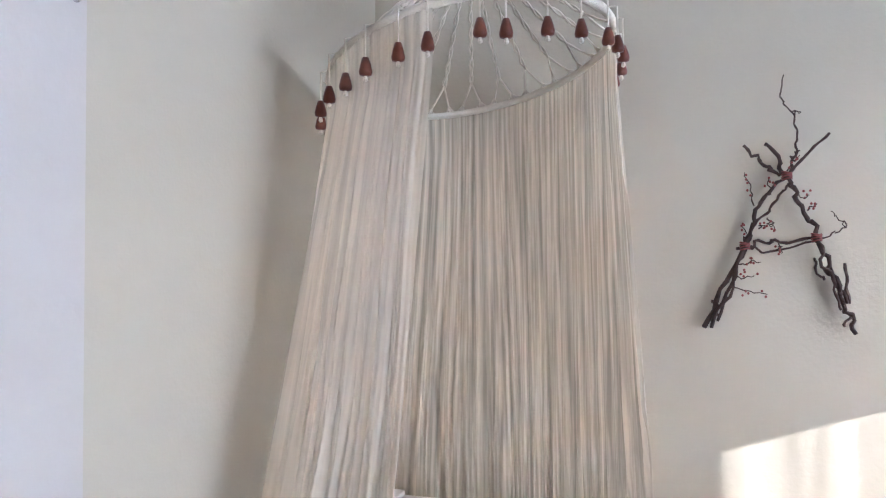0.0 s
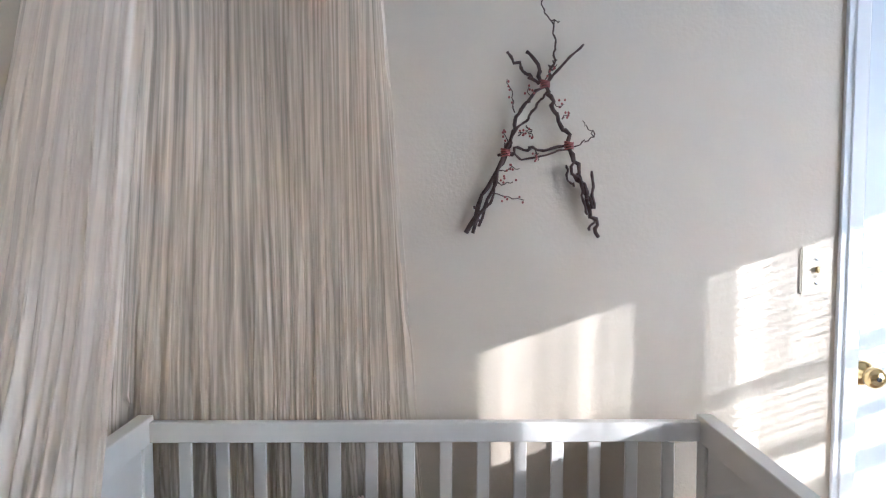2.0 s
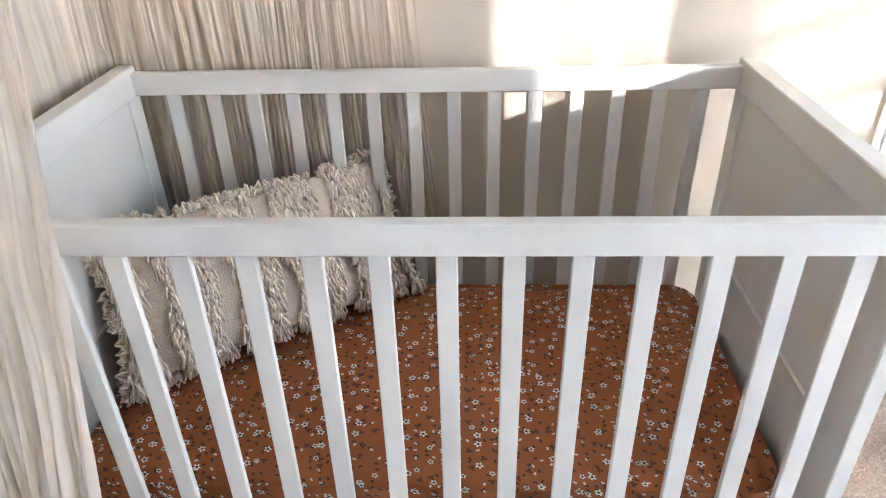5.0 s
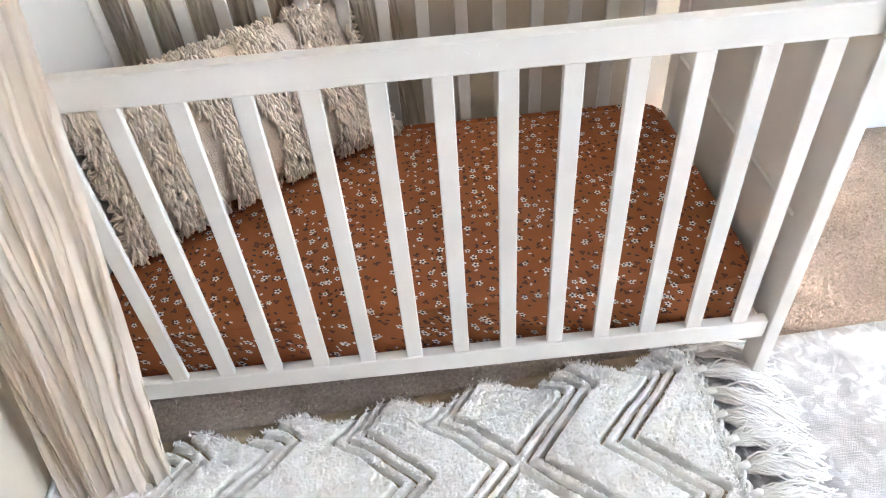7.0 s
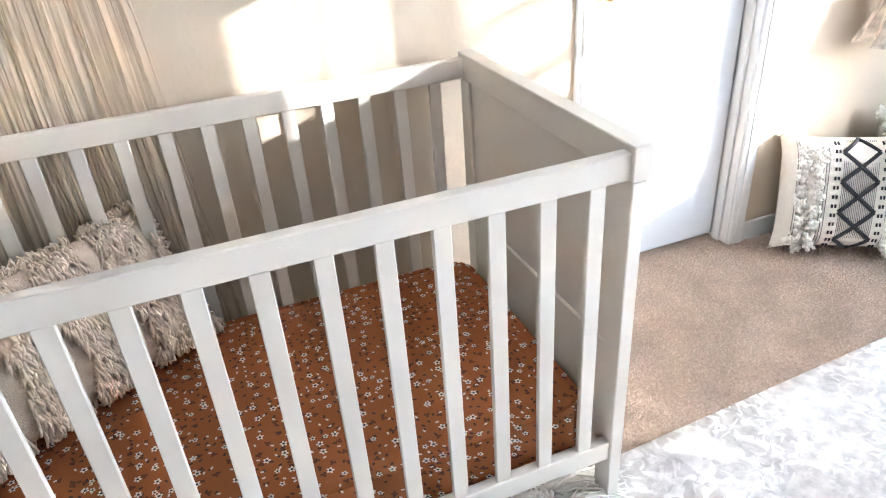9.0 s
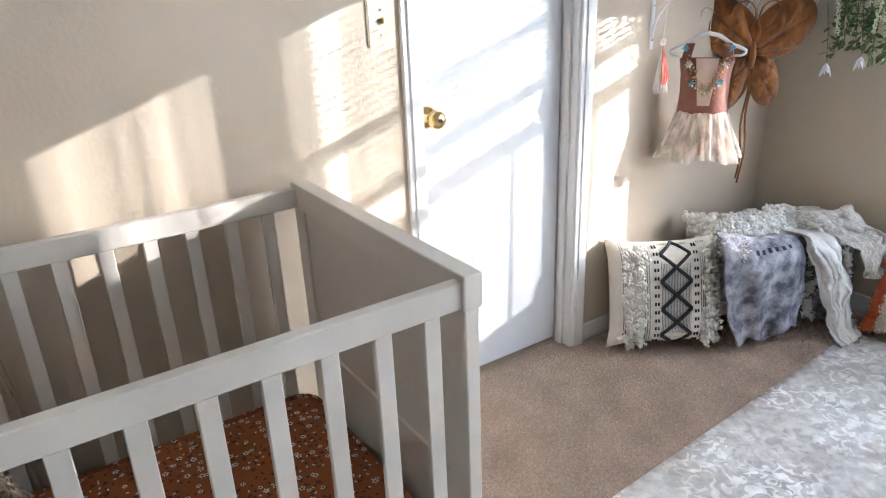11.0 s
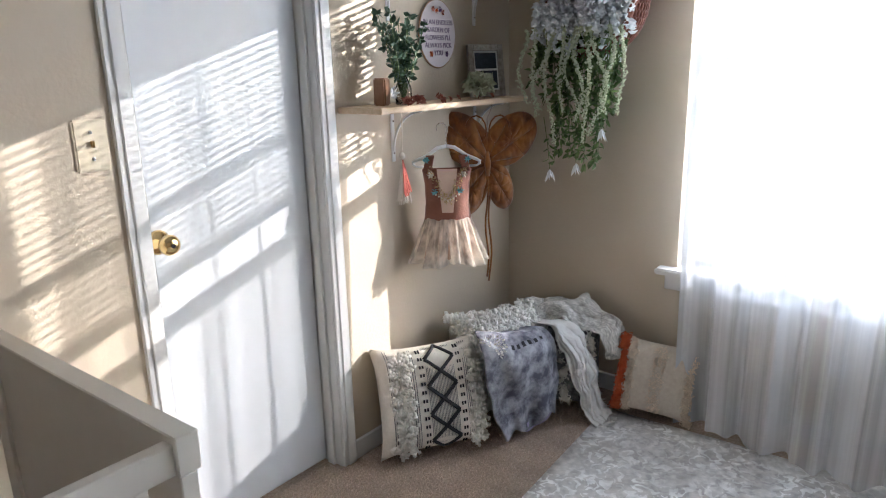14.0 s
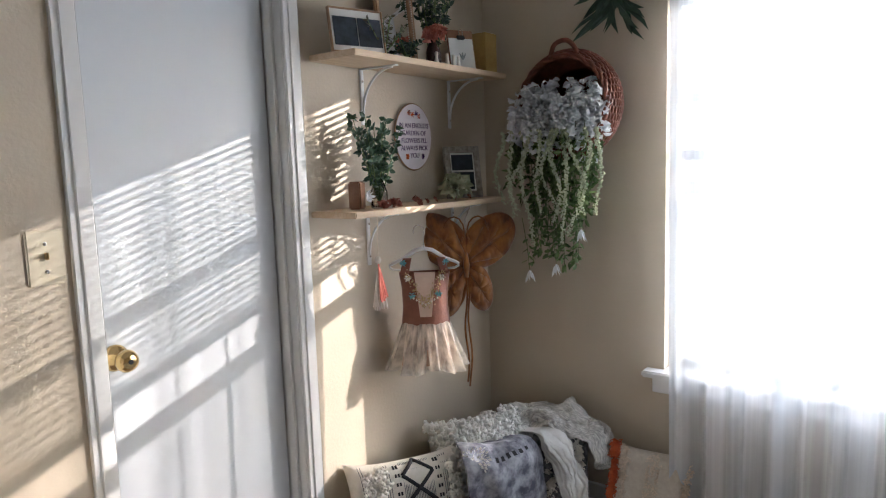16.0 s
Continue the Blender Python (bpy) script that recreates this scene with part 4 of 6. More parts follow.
# ---------------------------------------------------------------- shaggy pillow in the crib
def crib_pillow():
    w, h, t = 0.70, 0.34, 0.15
    ang = math.degrees(math.atan2(0.43, 0.60))
    m = rotated((0.285, -0.265, 0.462), ang, 30)
    p = thing("shaggy_pillow", (0.3, -0.3, 0.31), "cream shaggy tufted lumbar pillow propped in the crib corner", "pillow")
    cushion("cover", w, h, t, m, CREAMWEAVE, p, "", 26, 0.012, 2)
    rnd = random.Random(6)
    face, down = m.to_3x3() @ Vector((0, -1, 0)), m.to_3x3() @ Vector((0, 0, -1))
    for i, (u, wide, n) in enumerate(((-0.90, 0.10, 760), (-0.52, 0.14, 1050), (-0.14, 0.12, 950), (0.22, 0.14, 1050), (0.62, 0.14, 1050), (0.95, 0.05, 380))):
        yarn = []
        for k in range(n):
            v = rnd.uniform(-1, 1)
            uu = max(-1, min(1, u + rnd.uniform(-wide, wide) + 0.03 * math.sin(v * 5 + i)))
            q = on_cushion(w, h, t, m, uu, v, -0.002)
            across = m.to_3x3() @ Vector((rnd.uniform(-1, 1), 0, 0))
            ln, out = rnd.uniform(0.014, 0.027), rnd.uniform(0.011, 0.022)
            r = rnd.uniform(0.0024, 0.0033)
            yarn.append([(q, r * 0.8), (q + face * out + across * 0.004, r), (q + face * out * 1.1 + down * ln * 0.55 + across * 0.009, r), (q + face * out * 0.55 + down * ln + across * 0.012, r * 0.85)])
        stuff(part("tuft_band", tubes(yarn, 5), CREAMTUFT, p, "drooping shaggy yarn loops", True))
    edge = []
    for k in range(300):
        s = rnd.uniform(-1, 1)
        u, v = rnd.choice([(s, 0.98), (s, 0.98), (0.98, s), (-0.98, s), (s, -0.98)])
        pt = on_cushion(w, h, t, m, u, v)
        d = m.to_3x3() @ Vector((u * (abs(u) > 0.97) + rnd.uniform(-.5, .5), rnd.uniform(-0.8, 0.5), v * (abs(v) > 0.97) + rnd.uniform(-.5, .5)))
        for _ in range(4):
            edge.append((pt + Vector((rnd.gauss(0, .004), rnd.gauss(0, .004), rnd.gauss(0, .004))), d + Vector((rnd.uniform(-.3, .3), rnd.uniform(-.3, .3), rnd.uniform(-.3, .3))), rnd.uniform(0.012, 0.024)))
    stuff(part("fringe", loops(edge, 31, 0.0026), CREAMTUFT, p, "", True))


crib_pillow()


# ---------------------------------------------------------------- twig letter on the wall
def twig(x0, z0, x1, z1, r0, r1, seed, wiggle=0.012, depth=0.022, n=9):
    """A crooked twig between two places on the wall."""
    rnd = random.Random(seed)
    path = []
    o = rnd.uniform(0, 50)
    for i in range(n + 1):
        t = i / n
        k = math.sin(math.pi * t)
        path.append(((x0 + (x1 - x0) * t + wiggle * k * noise.noise(Vector((o, t * 4, 0))) * 2,
                      -depth - 0.012 * noise.noise(Vector((o, t * 5, 7))),
                      z0 + (z1 - z0) * t + wiggle * k * noise.noise(Vector((o, t * 4, 3))) * 2), (r0 + (r1 - r0) * t) * (1 + 0.18 * math.sin(t * 23 + o))))
    return path


def twig_letter():
    a = thing("twig_letter", (0.94, -0.01, 1.28), "letter A of dark bare twigs with red berries", "wall decoration")
    legl = [twig(0.755, 1.287, 0.850, 1.484, 0.006, 0.005, 1, 0.008), twig(0.850, 1.484, 0.888, 1.585, 0.005, 0.0045, 2), twig(0.888, 1.585, 0.944, 1.643, 0.0045, 0.004, 3),
            twig(0.944, 1.643, 1.036, 1.738, 0.004, 0.003, 4, 0.005), twig(0.772, 1.286, 0.852, 1.478, 0.0045, 0.004, 5, 0.01), twig(0.790, 1.312, 0.776, 1.352, 0.003, 0.003, 6),
            twig(0.786, 1.302, 0.862, 1.50, 0.0035, 0.003, 41, 0.012)]
    for path in legl:
        part("left_leg_twig", tubes([path], 6), TWIG, a, "", True)
    legr = [twig(1.078, 1.276, 1.048, 1.37, 0.005, 0.005, 7, 0.008), twig(1.048, 1.37, 1.008, 1.484, 0.005, 0.0055, 8), twig(1.008, 1.484, 0.972, 1.575, 0.0055, 0.0055, 9), twig(0.972, 1.575, 0.944, 1.64, 0.0055, 0.005, 10),
            twig(0.944, 1.64, 0.900, 1.722, 0.0048, 0.004, 11), twig(1.056, 1.292, 1.058, 1.336, 0.0035, 0.003, 12), twig(1.066, 1.345, 1.060, 1.437, 0.004, 0.0034, 13, 0.004),
            twig(1.002, 1.49, 1.062, 1.345, 0.004, 0.004, 14, 0.016), twig(0.998, 1.45, 1.018, 1.40, 0.003, 0.003, 15, 0.01), twig(1.03, 1.43, 1.05, 1.33, 0.003, 0.003, 16, 0.014)]
    for path in legr:
        part("right_leg_twig", tubes([path], 6), TWIG, a, "", True)
    part("left_horn", tubes([twig(0.944, 1.648, 0.898, 1.668, 0.004, 0.0045, 17), twig(0.898, 1.668, 0.853, 1.720, 0.004, 0.0035, 18)], 6), TWIG, a, "", True)
    part("top_twig", tubes([twig(0.952, 1.65, 0.968, 1.725, 0.003, 0.0025, 19, 0.006), twig(0.968, 1.725, 0.964, 1.785, 0.0025, 0.002, 20, 0.004), twig(0.964, 1.785, 0.934, 1.832, 0.002, 0.0017, 21, 0.006),
                            twig(0.934, 1.832, 0.943, 1.882, 0.0017, 0.0013, 22, 0.006), twig(0.964, 1.785, 0.975, 1.793, 0.0015, 0.001, 23), twig(0.957, 1.68, 0.972, 1.70, 0.0025, 0.0015, 24)], 5), TWIG, a, "", True)
    part("crossbar", tubes([twig(0.832, 1.474, 0.912, 1.49, 0.0036, 0.0034, 25, 0.012), twig(0.905, 1.492, 1.004, 1.497, 0.0034, 0.0034, 26, 0.012), twig(0.84, 1.482, 1.0, 1.488, 0.0025, 0.0025, 27, 0.02)], 6), TWIG, a, "", True)
    part("inner_twig", tubes([twig(0.850, 1.484, 0.905, 1.56, 0.003, 0.003, 28, 0.012), twig(0.905, 1.56, 0.944, 1.62, 0.003, 0.003, 29, 0.01)], 6), TWIG, a, "", True)
    part("curled_tendril", tubes([twig(1.004, 1.49, 1.055, 1.515, 0.002, 0.0016, 30), twig(1.055, 1.515, 1.064, 1.53, 0.0016, 0.0014, 31), twig(1.064, 1.53, 1.034, 1.556, 0.0014, 0.001, 32)], 5), TWIG, a, "", True)
    rnd = random.Random(12)
    side = [(0.835, 1.437, 0.884, 1.442), (0.826, 1.408, 0.868, 1.410), (0.815, 1.385, 0.896, 1.366), (0.872, 1.575, 0.853, 1.655), (0.908, 1.60, 0.906, 1.638), (0.850, 1.484, 0.846, 1.53),
            (0.962, 1.60, 0.99, 1.596), (0.985, 1.56, 1.005, 1.575), (0.90, 1.545, 0.915, 1.52), (0.88, 1.52, 0.905, 1.535), (0.925, 1.488, 0.93, 1.462), (0.945, 1.655, 0.972, 1.69)]
    for i, (xa, za, xb, zb) in enumerate(side):
        t = part("side_twig", tubes([twig(xa, za, xb, zb, 0.0018, 0.001, 50 + i, 0.008, 0.026)], 5), TWIG, a, "", True)
        for k in range(5):
            s = rnd.uniform(0.3, 1)
            c = (xa + (xb - xa) * s + rnd.gauss(0, 0.006), -0.028 + rnd.gauss(0, 0.004), za + (zb - za) * s + rnd.gauss(0, 0.006))
            part("berry", lathe([(0.0005, -0.003), (0.0026, -0.0015), (0.003, 0.0005), (0.0018, 0.0028), (0.0004, 0.0034)], 7, Matrix.Translation(c)), BERRY, t, "", True)
    for i, (cx, cz) in enumerate(((0.944, 1.643), (1.003, 1.497), (0.850, 1.480))):
        wraps = []
        for k in range(4):
            z = cz + (k - 1.5) * 0.005
            wraps.append([((cx + 0.011 * math.cos(q * 0.7), -0.024 + 0.010 * math.sin(q * 0.7), z + 0.002 * math.sin(q + k)), 0.0018) for q in range(10)])
        part("binding", tubes(wraps, 5), BERRY, a, "dark red twine binding", True)


twig_letter()


# ---------------------------------------------------------------- wall shelves
def shelf(name, x0, x1, z, label):
    s = thing(name, ((x0 + x1) / 2, 0, z), label, "shelf", "wall shelves")
    part("board", boxm(x0, x1, -0.19, -0.002, z - 0.019, z, 0.003, 2), PINE, s)
    for x in (2.655, 3.15):
        b = part("bracket", boxm(x - 0.009, x + 0.009, -0.006, 0, z - 0.20, z - 0.019, 0.002), WHITEMETAL, s, "white folded metal bracket")
        part("arm", boxm(x - 0.009, x + 0.009, -0.155, -0.006, z - 0.024, z - 0.0195, 0.001), WHITEMETAL, b)
        arc = []
        for k in range(13):
            t = k / 12 * math.pi / 2
            arc.append(((x, -0.006 - 0.130 * (1 - math.cos(t)), z - 0.165 + 0.140 * math.sin(t)), 0.0045))
        part("brace", tubes([arc], 7), WHITEMETAL, b, "", True)
        for dz in (0.06, 0.17):
            part("screw", lathe([(0.004, 0), (0.0035, 0.002), (0.001, 0.003)], 8, Matrix.Translation((x, -0.006, z - dz)) @ pose(0, 0, 0, 90)), CHROME, b)


shelf("upper_shelf", 2.425, 3.27, 1.700, "pine plank wall shelf on white metal brackets")
shelf("lower_shelf", 2.400, 3.25, 1.232, "pine plank wall shelf crowded with small keepsakes")
UZ, LZ = 1.700, 1.232


def picture(name, o, ang, tilt, w, h, border, fmat, label, panes, mount=PAPER, depth=0.014):
    """A leaning frame: four bars, a mount and dark prints in it. panes: (x0, x1, z0, z1) in 0..1."""
    m = rotated(o, ang, tilt)
    f = thing(name, o, label, "picture frame")
    for a, b, c, d in ((0, border, 0, h), (w - border, w, 0, h), (border, w - border, 0, border), (border, w - border, h - border, h)):
        part("frame_bar", boxm(a - w / 2, b - w / 2, -depth, 0, c, d, min(0.002, border / 4), 1, m), fmat, f)
    part("mount", boxm(border - w / 2, w / 2 - border, -depth * 0.55, -depth * 0.2, border, h - border, 0, 1, m), mount, f)
    for x0, x1, z0, z1 in panes:
        part("print", boxm(-w / 2 + w * x0, -w / 2 + w * x1, -depth * 0.7, -depth * 0.56, h * z0, h * z1, 0, 1, m), SCAN, f, "dark printed picture")
    return f


# upper shelf
picture("double_frame", (2.525, -0.115, UZ + 0.001), -18, 10, 0.185, 0.135, 0.004, GOLDFRAME, "thin brass glass frame with two dark prints", [(0.07, 0.5, 0.16, 0.80), (0.52, 0.95, 0.16, 0.80)], PAPER)


def tall_frame(o, ang, w, h):
    m = rotated(o, ang, 6)
    f = thing("leaning_mirror", o, "tall antique gold framed mirror leaning on the wall", "mirror", "leaning mirrors")
    b = 0.018
    for a, c, e, g in ((0, b, 0, h), (w - b, w, 0, h), (b, w - b, 0, b), (b, w - b, h - b, h)):
        part("frame_bar", boxm(a - w / 2, c - w / 2, -0.018, 0, e, g, 0.004, 2, m), GOLDFRAME, f)
    part("glass", boxm(b - w / 2, w / 2 - b, -0.008, -0.004, b, h - b, 0, 1, m), MIRROR, f)
    for k in range(int(h / 0.008)):
        part("bead", lathe([(0.0008, -0.0022), (0.0025, -0.001), (0.0025, 0.001), (0.0008, 0.0022)], 6, m @ Matrix.Translation((w / 2 - b + 0.002, -0.0195, 0.006 + 0.008 * k))), PEARL, f)


tall_frame((2.757, -0.075, UZ + 0.001), -8, 0.17, 0.32)


def greenery(name, o, stems, length, spread, seed, label, mt=None, upright=1.0, leaf=(0.022, 0.012), per=12, vase=None, group=""):
    """Stems with small leaves, in a vase or lying on a shelf."""
    rnd = random.Random(seed)
    g = thing(name, o, label, "plant", group)
    paths, spots = [], []
    for _ in range(stems):
        a, k = rnd.uniform(0, 6.28), rnd.uniform(0.2, 1) * spread
        ln = length * rnd.uniform(0.65, 1.0)
        path = []
        for i in range(7):
            t = i / 6
            p = Vector(o) + Vector((math.cos(a) * k * t * ln, math.sin(a) * k * t * ln * 0.6, ln * t * upright + 0.01))
            path.append((p, 0.0014 * (1 - 0.6 * t) + 0.0004))
            if t > 0.3:
                for _ in range(per // 5):
                    spots.append((p, Vector((rnd.uniform(-1, 1), rnd.uniform(-1, 1), rnd.uniform(-0.5, 1))), leaf[0] * rnd.uniform(0.6, 1.2), leaf[1] * rnd.uniform(0.7, 1.2)))
        paths.append(path)
    for path in paths:
        part("stem", tubes([path], 4), LEAF, g)
    stuff(part("leaves", petals(spots, seed), mt or LEAF, g))
    if vase:
        part("vase", lathe([(r, z) for r, z in vase], 20, Matrix.Translation(o)), CLEAR, g, "clear glass bottle vase", True)
    return g


BOTTLE = [(0.024, 0), (0.027, 0.004), (0.027, 0.05), (0.020, 0.072), (0.011, 0.09), (0.011, 0.11), (0.013, 0.114), (0.010, 0.112), (0.008, 0.09), (0.017, 0.068), (0.024, 0.048), (0.024, 0.006)]
greenery("trailing_sprig", (2.63, -0.13, UZ), 14, 0.14, 1.1, 3, "dusty green sprigs with dry buds along the shelf", mat("dusty_sprig", (0.09, 0.085, 0.055), (0.16, 0.14, 0.09), 30, 0.8, island=0.3), 0.8, (0.018, 0.008), 14)
greenery("eucalyptus_sprig", (2.735, -0.135, UZ), 12, 0.075, 1.4, 9, "low eucalyptus sprigs on the shelf", DARKLEAF, 0.8, (0.018, 0.012), 14)
greenery("green_bouquet", (2.925, -0.1, UZ), 26, 0.30, 0.55, 4, "dense dark green foliage in a glass vase", DARKLEAF, 1.0, (0.03, 0.013), 18, BOTTLE)


def bloom(name, o, r, mt, label, seed, squash=0.8, n=46, facing=(0, 0, 1), cat="flower"):
    """A full blossom of cupped petals round its heart."""
    rnd = random.Random(seed)
    spots = []
    up = Vector(facing).normalized()
    for i in range(n):
        t = i / n
        a = i * 2.399
        u = up.orthogonal().normalized()
        w = up.cross(u)
        d = (u * math.cos(a) + w * math.sin(a)) * (0.15 + 0.95 * t) + up * (1.1 - 0.75 * t)
        spots.append((Vector(o) + d.normalized() * r * 0.18, d, r * (0.62 + 0.4 * t), r * (0.55 + 0.35 * t)))
    return tagged(part(name, petals(spots, seed, 0.8), mt, None, "", True), label, cat)


bloom("coral_rose", (2.885, -0.15, UZ + 0.105), 0.032, ROSE, "coral silk rose standing in the vase", 2, facing=(-0.6, -0.7, 0.5))
bloom("coral_rose", (2.838, -0.15, UZ + 0.088), 0.030, ROSE, "faded coral silk rose beside the vase", 5, facing=(-0.7, -0.6, 0.4))
vs = thing("bud_vase", (2.86, -0.15, UZ), "dark glass bud vase holding silk roses", "vase")
part("body", lathe([(0.018, 0), (0.022, 0.004), (0.022, 0.045), (0.014, 0.065), (0.010, 0.085), (0.012, 0.088)], 18, Matrix.Translation((2.855, -0.15, UZ))), mat("dark_amber_glass", (0.05, 0.018, 0.014), (0.07, 0.03, 0.02), 6, 0.15), vs, "", True)
part("stem", tubes([[((2.855, -0.15, UZ + 0.01), 0.002), ((2.865, -0.15, UZ + 0.095), 0.0018)]], 5), LEAF, vs)
for i, x in enumerate((2.845, 2.905, 2.945, 2.975)):
    t = part("candle_stub", lathe([(0.006, 0), (0.008, 0.004), (0.005, 0.02), (0.0065, 0.03), (0.0055, 0.036), (0.001, 0.038)], 12, Matrix.Translation((x, -0.172, UZ))), PEARL, None, "", True)
    tagged(t, "tiny pale peg figurine on the shelf edge", "figurine", "peg figurines")

cb = thing("clipboard_card", (3.06, -0.13, UZ), "small clipboard holding a white botanical card", "card")
m = rotated((3.075, -0.125, UZ + 0.001), -26, 12)
part("board", boxm(-0.055, 0.055, -0.004, 0, 0, 0.15, 0.002, 1, m), WOOD, cb)
part("card", boxm(-0.05, 0.05, -0.0056, -0.0042, 0.006, 0.118, 0, 1, m), PAPER, cb, "white card with a drawn sprig")
part("clip", boxm(-0.016, 0.016, -0.014, -0.0045, 0.112, 0.128, 0.003, 2, m), DARK, cb, "black bulldog clip")
part("clip_lever", tubes([[(m @ Vector((-0.007, -0.012, 0.126)), 0.0016), (m @ Vector((-0.008, -0.012, 0.146)), 0.0016), (m @ Vector((0, -0.012, 0.152)), 0.0016), (m @ Vector((0.008, -0.012, 0.146)), 0.0016), (m @ Vector((0.007, -0.012, 0.126)), 0.0016)]], 6), CHROME, cb)
sp = [(m @ Vector((0, -0.006, 0.036)), m.to_3x3() @ Vector((dx, -0.1, 1)), 0.03, 0.007) for dx in (-0.5, 0.0, 0.5)]
part("drawn_sprig", petals(sp, 4, 0.05), mat("grey_ink", (0.2, 0.21, 0.2), (0.25, 0.26, 0.25), 9, 0.8), cb)
bk = thing("cloth_book", (3.19, -0.1, UZ), "mustard cloth book standing at the shelf end", "book")
part("cover", boxm(3.165, 3.245, -0.165, -0.03, UZ, UZ + 0.145, 0.002, 1), MUSTARD, bk)
part("pages", boxm(3.170, 3.240, -0.161, -0.033, UZ + 0.1445, UZ + 0.1465), PAPER, bk)

# lower shelf
greenery("sprig_in_bottle", (2.585, -0.12, LZ), 19, 0.27, 0.42, 14, "leafy green sprig in a clear bottle vase", mat("boxwood_leaf", (0.035, 0.085, 0.05), (0.09, 0.15, 0.085), 30, 0.5, island=0.3), 1.0, (0.026, 0.016), 26, BOTTLE)
fb = thing("flower_block", (2.52, -0.11, LZ), "brown wooden block with a white paper flower", "ornament")
part("block", boxm(-0.022, 0.022, -0.02, 0.02, 0, 0.085, 0.004, 2, rotated((2.515, -0.09, LZ + 0.001), 20)), WOOD, fb)
fl = [(Vector((2.525, -0.128, LZ + 0.04)), (math.cos(a) * 0.62 - 0.4, math.sin(a) * 0.2 - 0.5, math.sin(a)), 0.024, 0.012) for a in [i * 0.45 for i in range(14)]]
part("paper_flower", petals(fl, 3, 0.4), PETAL, fb, "white paper flower")
rnd = random.Random(22)
for i in range(9):
    x = 2.53 + 0.5 * (i / 8) ** 1.5 + rnd.uniform(-0.01, 0.01)
    bloom("dried_petal_head", (x, -0.155 + rnd.uniform(-0.015, 0.02), LZ + 0.010), rnd.uniform(0.014, 0.024) if i < 5 else 0.011, DRIED, "crumpled dried red petals on the shelf", 60 + i, n=16, facing=(rnd.uniform(-1, 1), -0.5, 0.6))
bloom("succulent_head", (2.975, -0.145, LZ + 0.042), 0.058, CABBAGE, "pale green artificial cabbage rose head", 71, n=70, facing=(-0.4, -0.5, 0.8), cat="ornament")
picture("ornate_frame", (3.115, -0.085, LZ + 0.001), -24, 8, 0.155, 0.195, 0.024, SILVERFRAME, "ornate silvered frame with a dark print", [(0.2, 0.8, 0.16, 0.50), (0.2, 0.8, 0.54, 0.84)], PAPER, 0.018)

# painted oval sign
sg = thing("oval_sign", (2.912, -0.006, 1.345), "oval painted wooden sign with purple lettering", "sign")
cxs, czs, ra, rb = 2.912, 1.464, 0.104, 0.117
V, F = [], []
for y, k in ((-0.001, 1.0), (-0.010, 1.0), (-0.012, 0.985)):
    for i in range(48):
        t = 2 * math.pi * i / 48
        V.append((cxs + ra * k * math.cos(t), y, czs + rb * k * math.sin(t)))
for j in range(2):
    for i in range(48):
        F.append((j * 48 + i, j * 48 + (i + 1) % 48, (j + 1) * 48 + (i + 1) % 48, (j + 1) * 48 + i))
F.append(tuple(96 + i for i in range(48)))
F.append(tuple(reversed(range(48))))
part("board", (V, F), PLAQUE, sg)
rim = [((cxs + ra * 1.0 * math.cos(2 * math.pi * i / 48), -0.008, czs + rb * 1.0 * math.sin(2 * math.pi * i / 48)), 0.0035) for i in range(49)]
part("rim", tubes([rim], 6), GOLDFRAME, sg, "thin brown rim", True)


def lettering(words, x, z, size, parent, y=-0.0132):
    """Flat letters facing the room."""
    c = bpy.data.curves.new("words", "FONT")
    c.body, c.size, c.align_x, c.extrude = words, size, "CENTER", 0.0004
    t = new("words", c)
    me = bpy.data.meshes.new_from_object(t.evaluated_get(bpy.context.evaluated_depsgraph_get()))
    bpy.data.objects.remove(t)
    me.materials.append(INK)
    o = new("lettering", me)
    o.parent = parent
    o.matrix_parent_inverse = parent.matrix_world.inverted()
    o.matrix_world = Matrix.Translation((x, y, z)) @ pose(0, 0, 0, 90)
    return o


for i, words in enumerate(("IN AN ENDLESS", "GARDEN OF", "FLOWERS I'LL", "ALWAYS PICK", "YOU")):
    lettering(words, cxs, czs + 0.032 - 0.0265 * i, 0.0245, sg)
for i, (dx, dz) in enumerate(((-0.03, 0.085), (-0.01, 0.078), (0.012, 0.086), (0.028, 0.074), (-0.045, -0.07), (0.045, -0.07))):
    f = [(Vector((cxs + dx, -0.013, czs + dz)), (math.cos(a), -0.25, math.sin(a)), 0.012, 0.008) for a in [k * 1.05 for k in range(6)]]
    part("painted_flower", petals(f, i, 0.2), (ROSE, ORANGETUFT, INK)[i % 3], sg)

outlet = thing("wall_outlet", (2.985, 0, 0.31), "ivory duplex outlet low on the wall", "outlet")
part("plate", boxm(2.950, 3.020, -0.005, 0, 0.255, 0.37, 0.003, 2), PLATE, outlet)
for dz in (0.285, 0.34):
    part("socket", boxm(2.97, 3.0, -0.0065, -0.005, dz - 0.014, dz + 0.014, 0.003), PLATE, outlet)

# ---------------------------------------------------------------- hanging costumes
AX, OUT = Vector((0.62, -0.783, 0)), Vector((-0.783, -0.62, 0))


def at_hang(o, a, b, z):
    """A place beside a hanging centre: a across, b towards the room, z the height."""
    return Vector((o[0], o[1], 0)) + AX * a + OUT * b + Vector((0, 0, z))


DO = (2.785, -0.135)


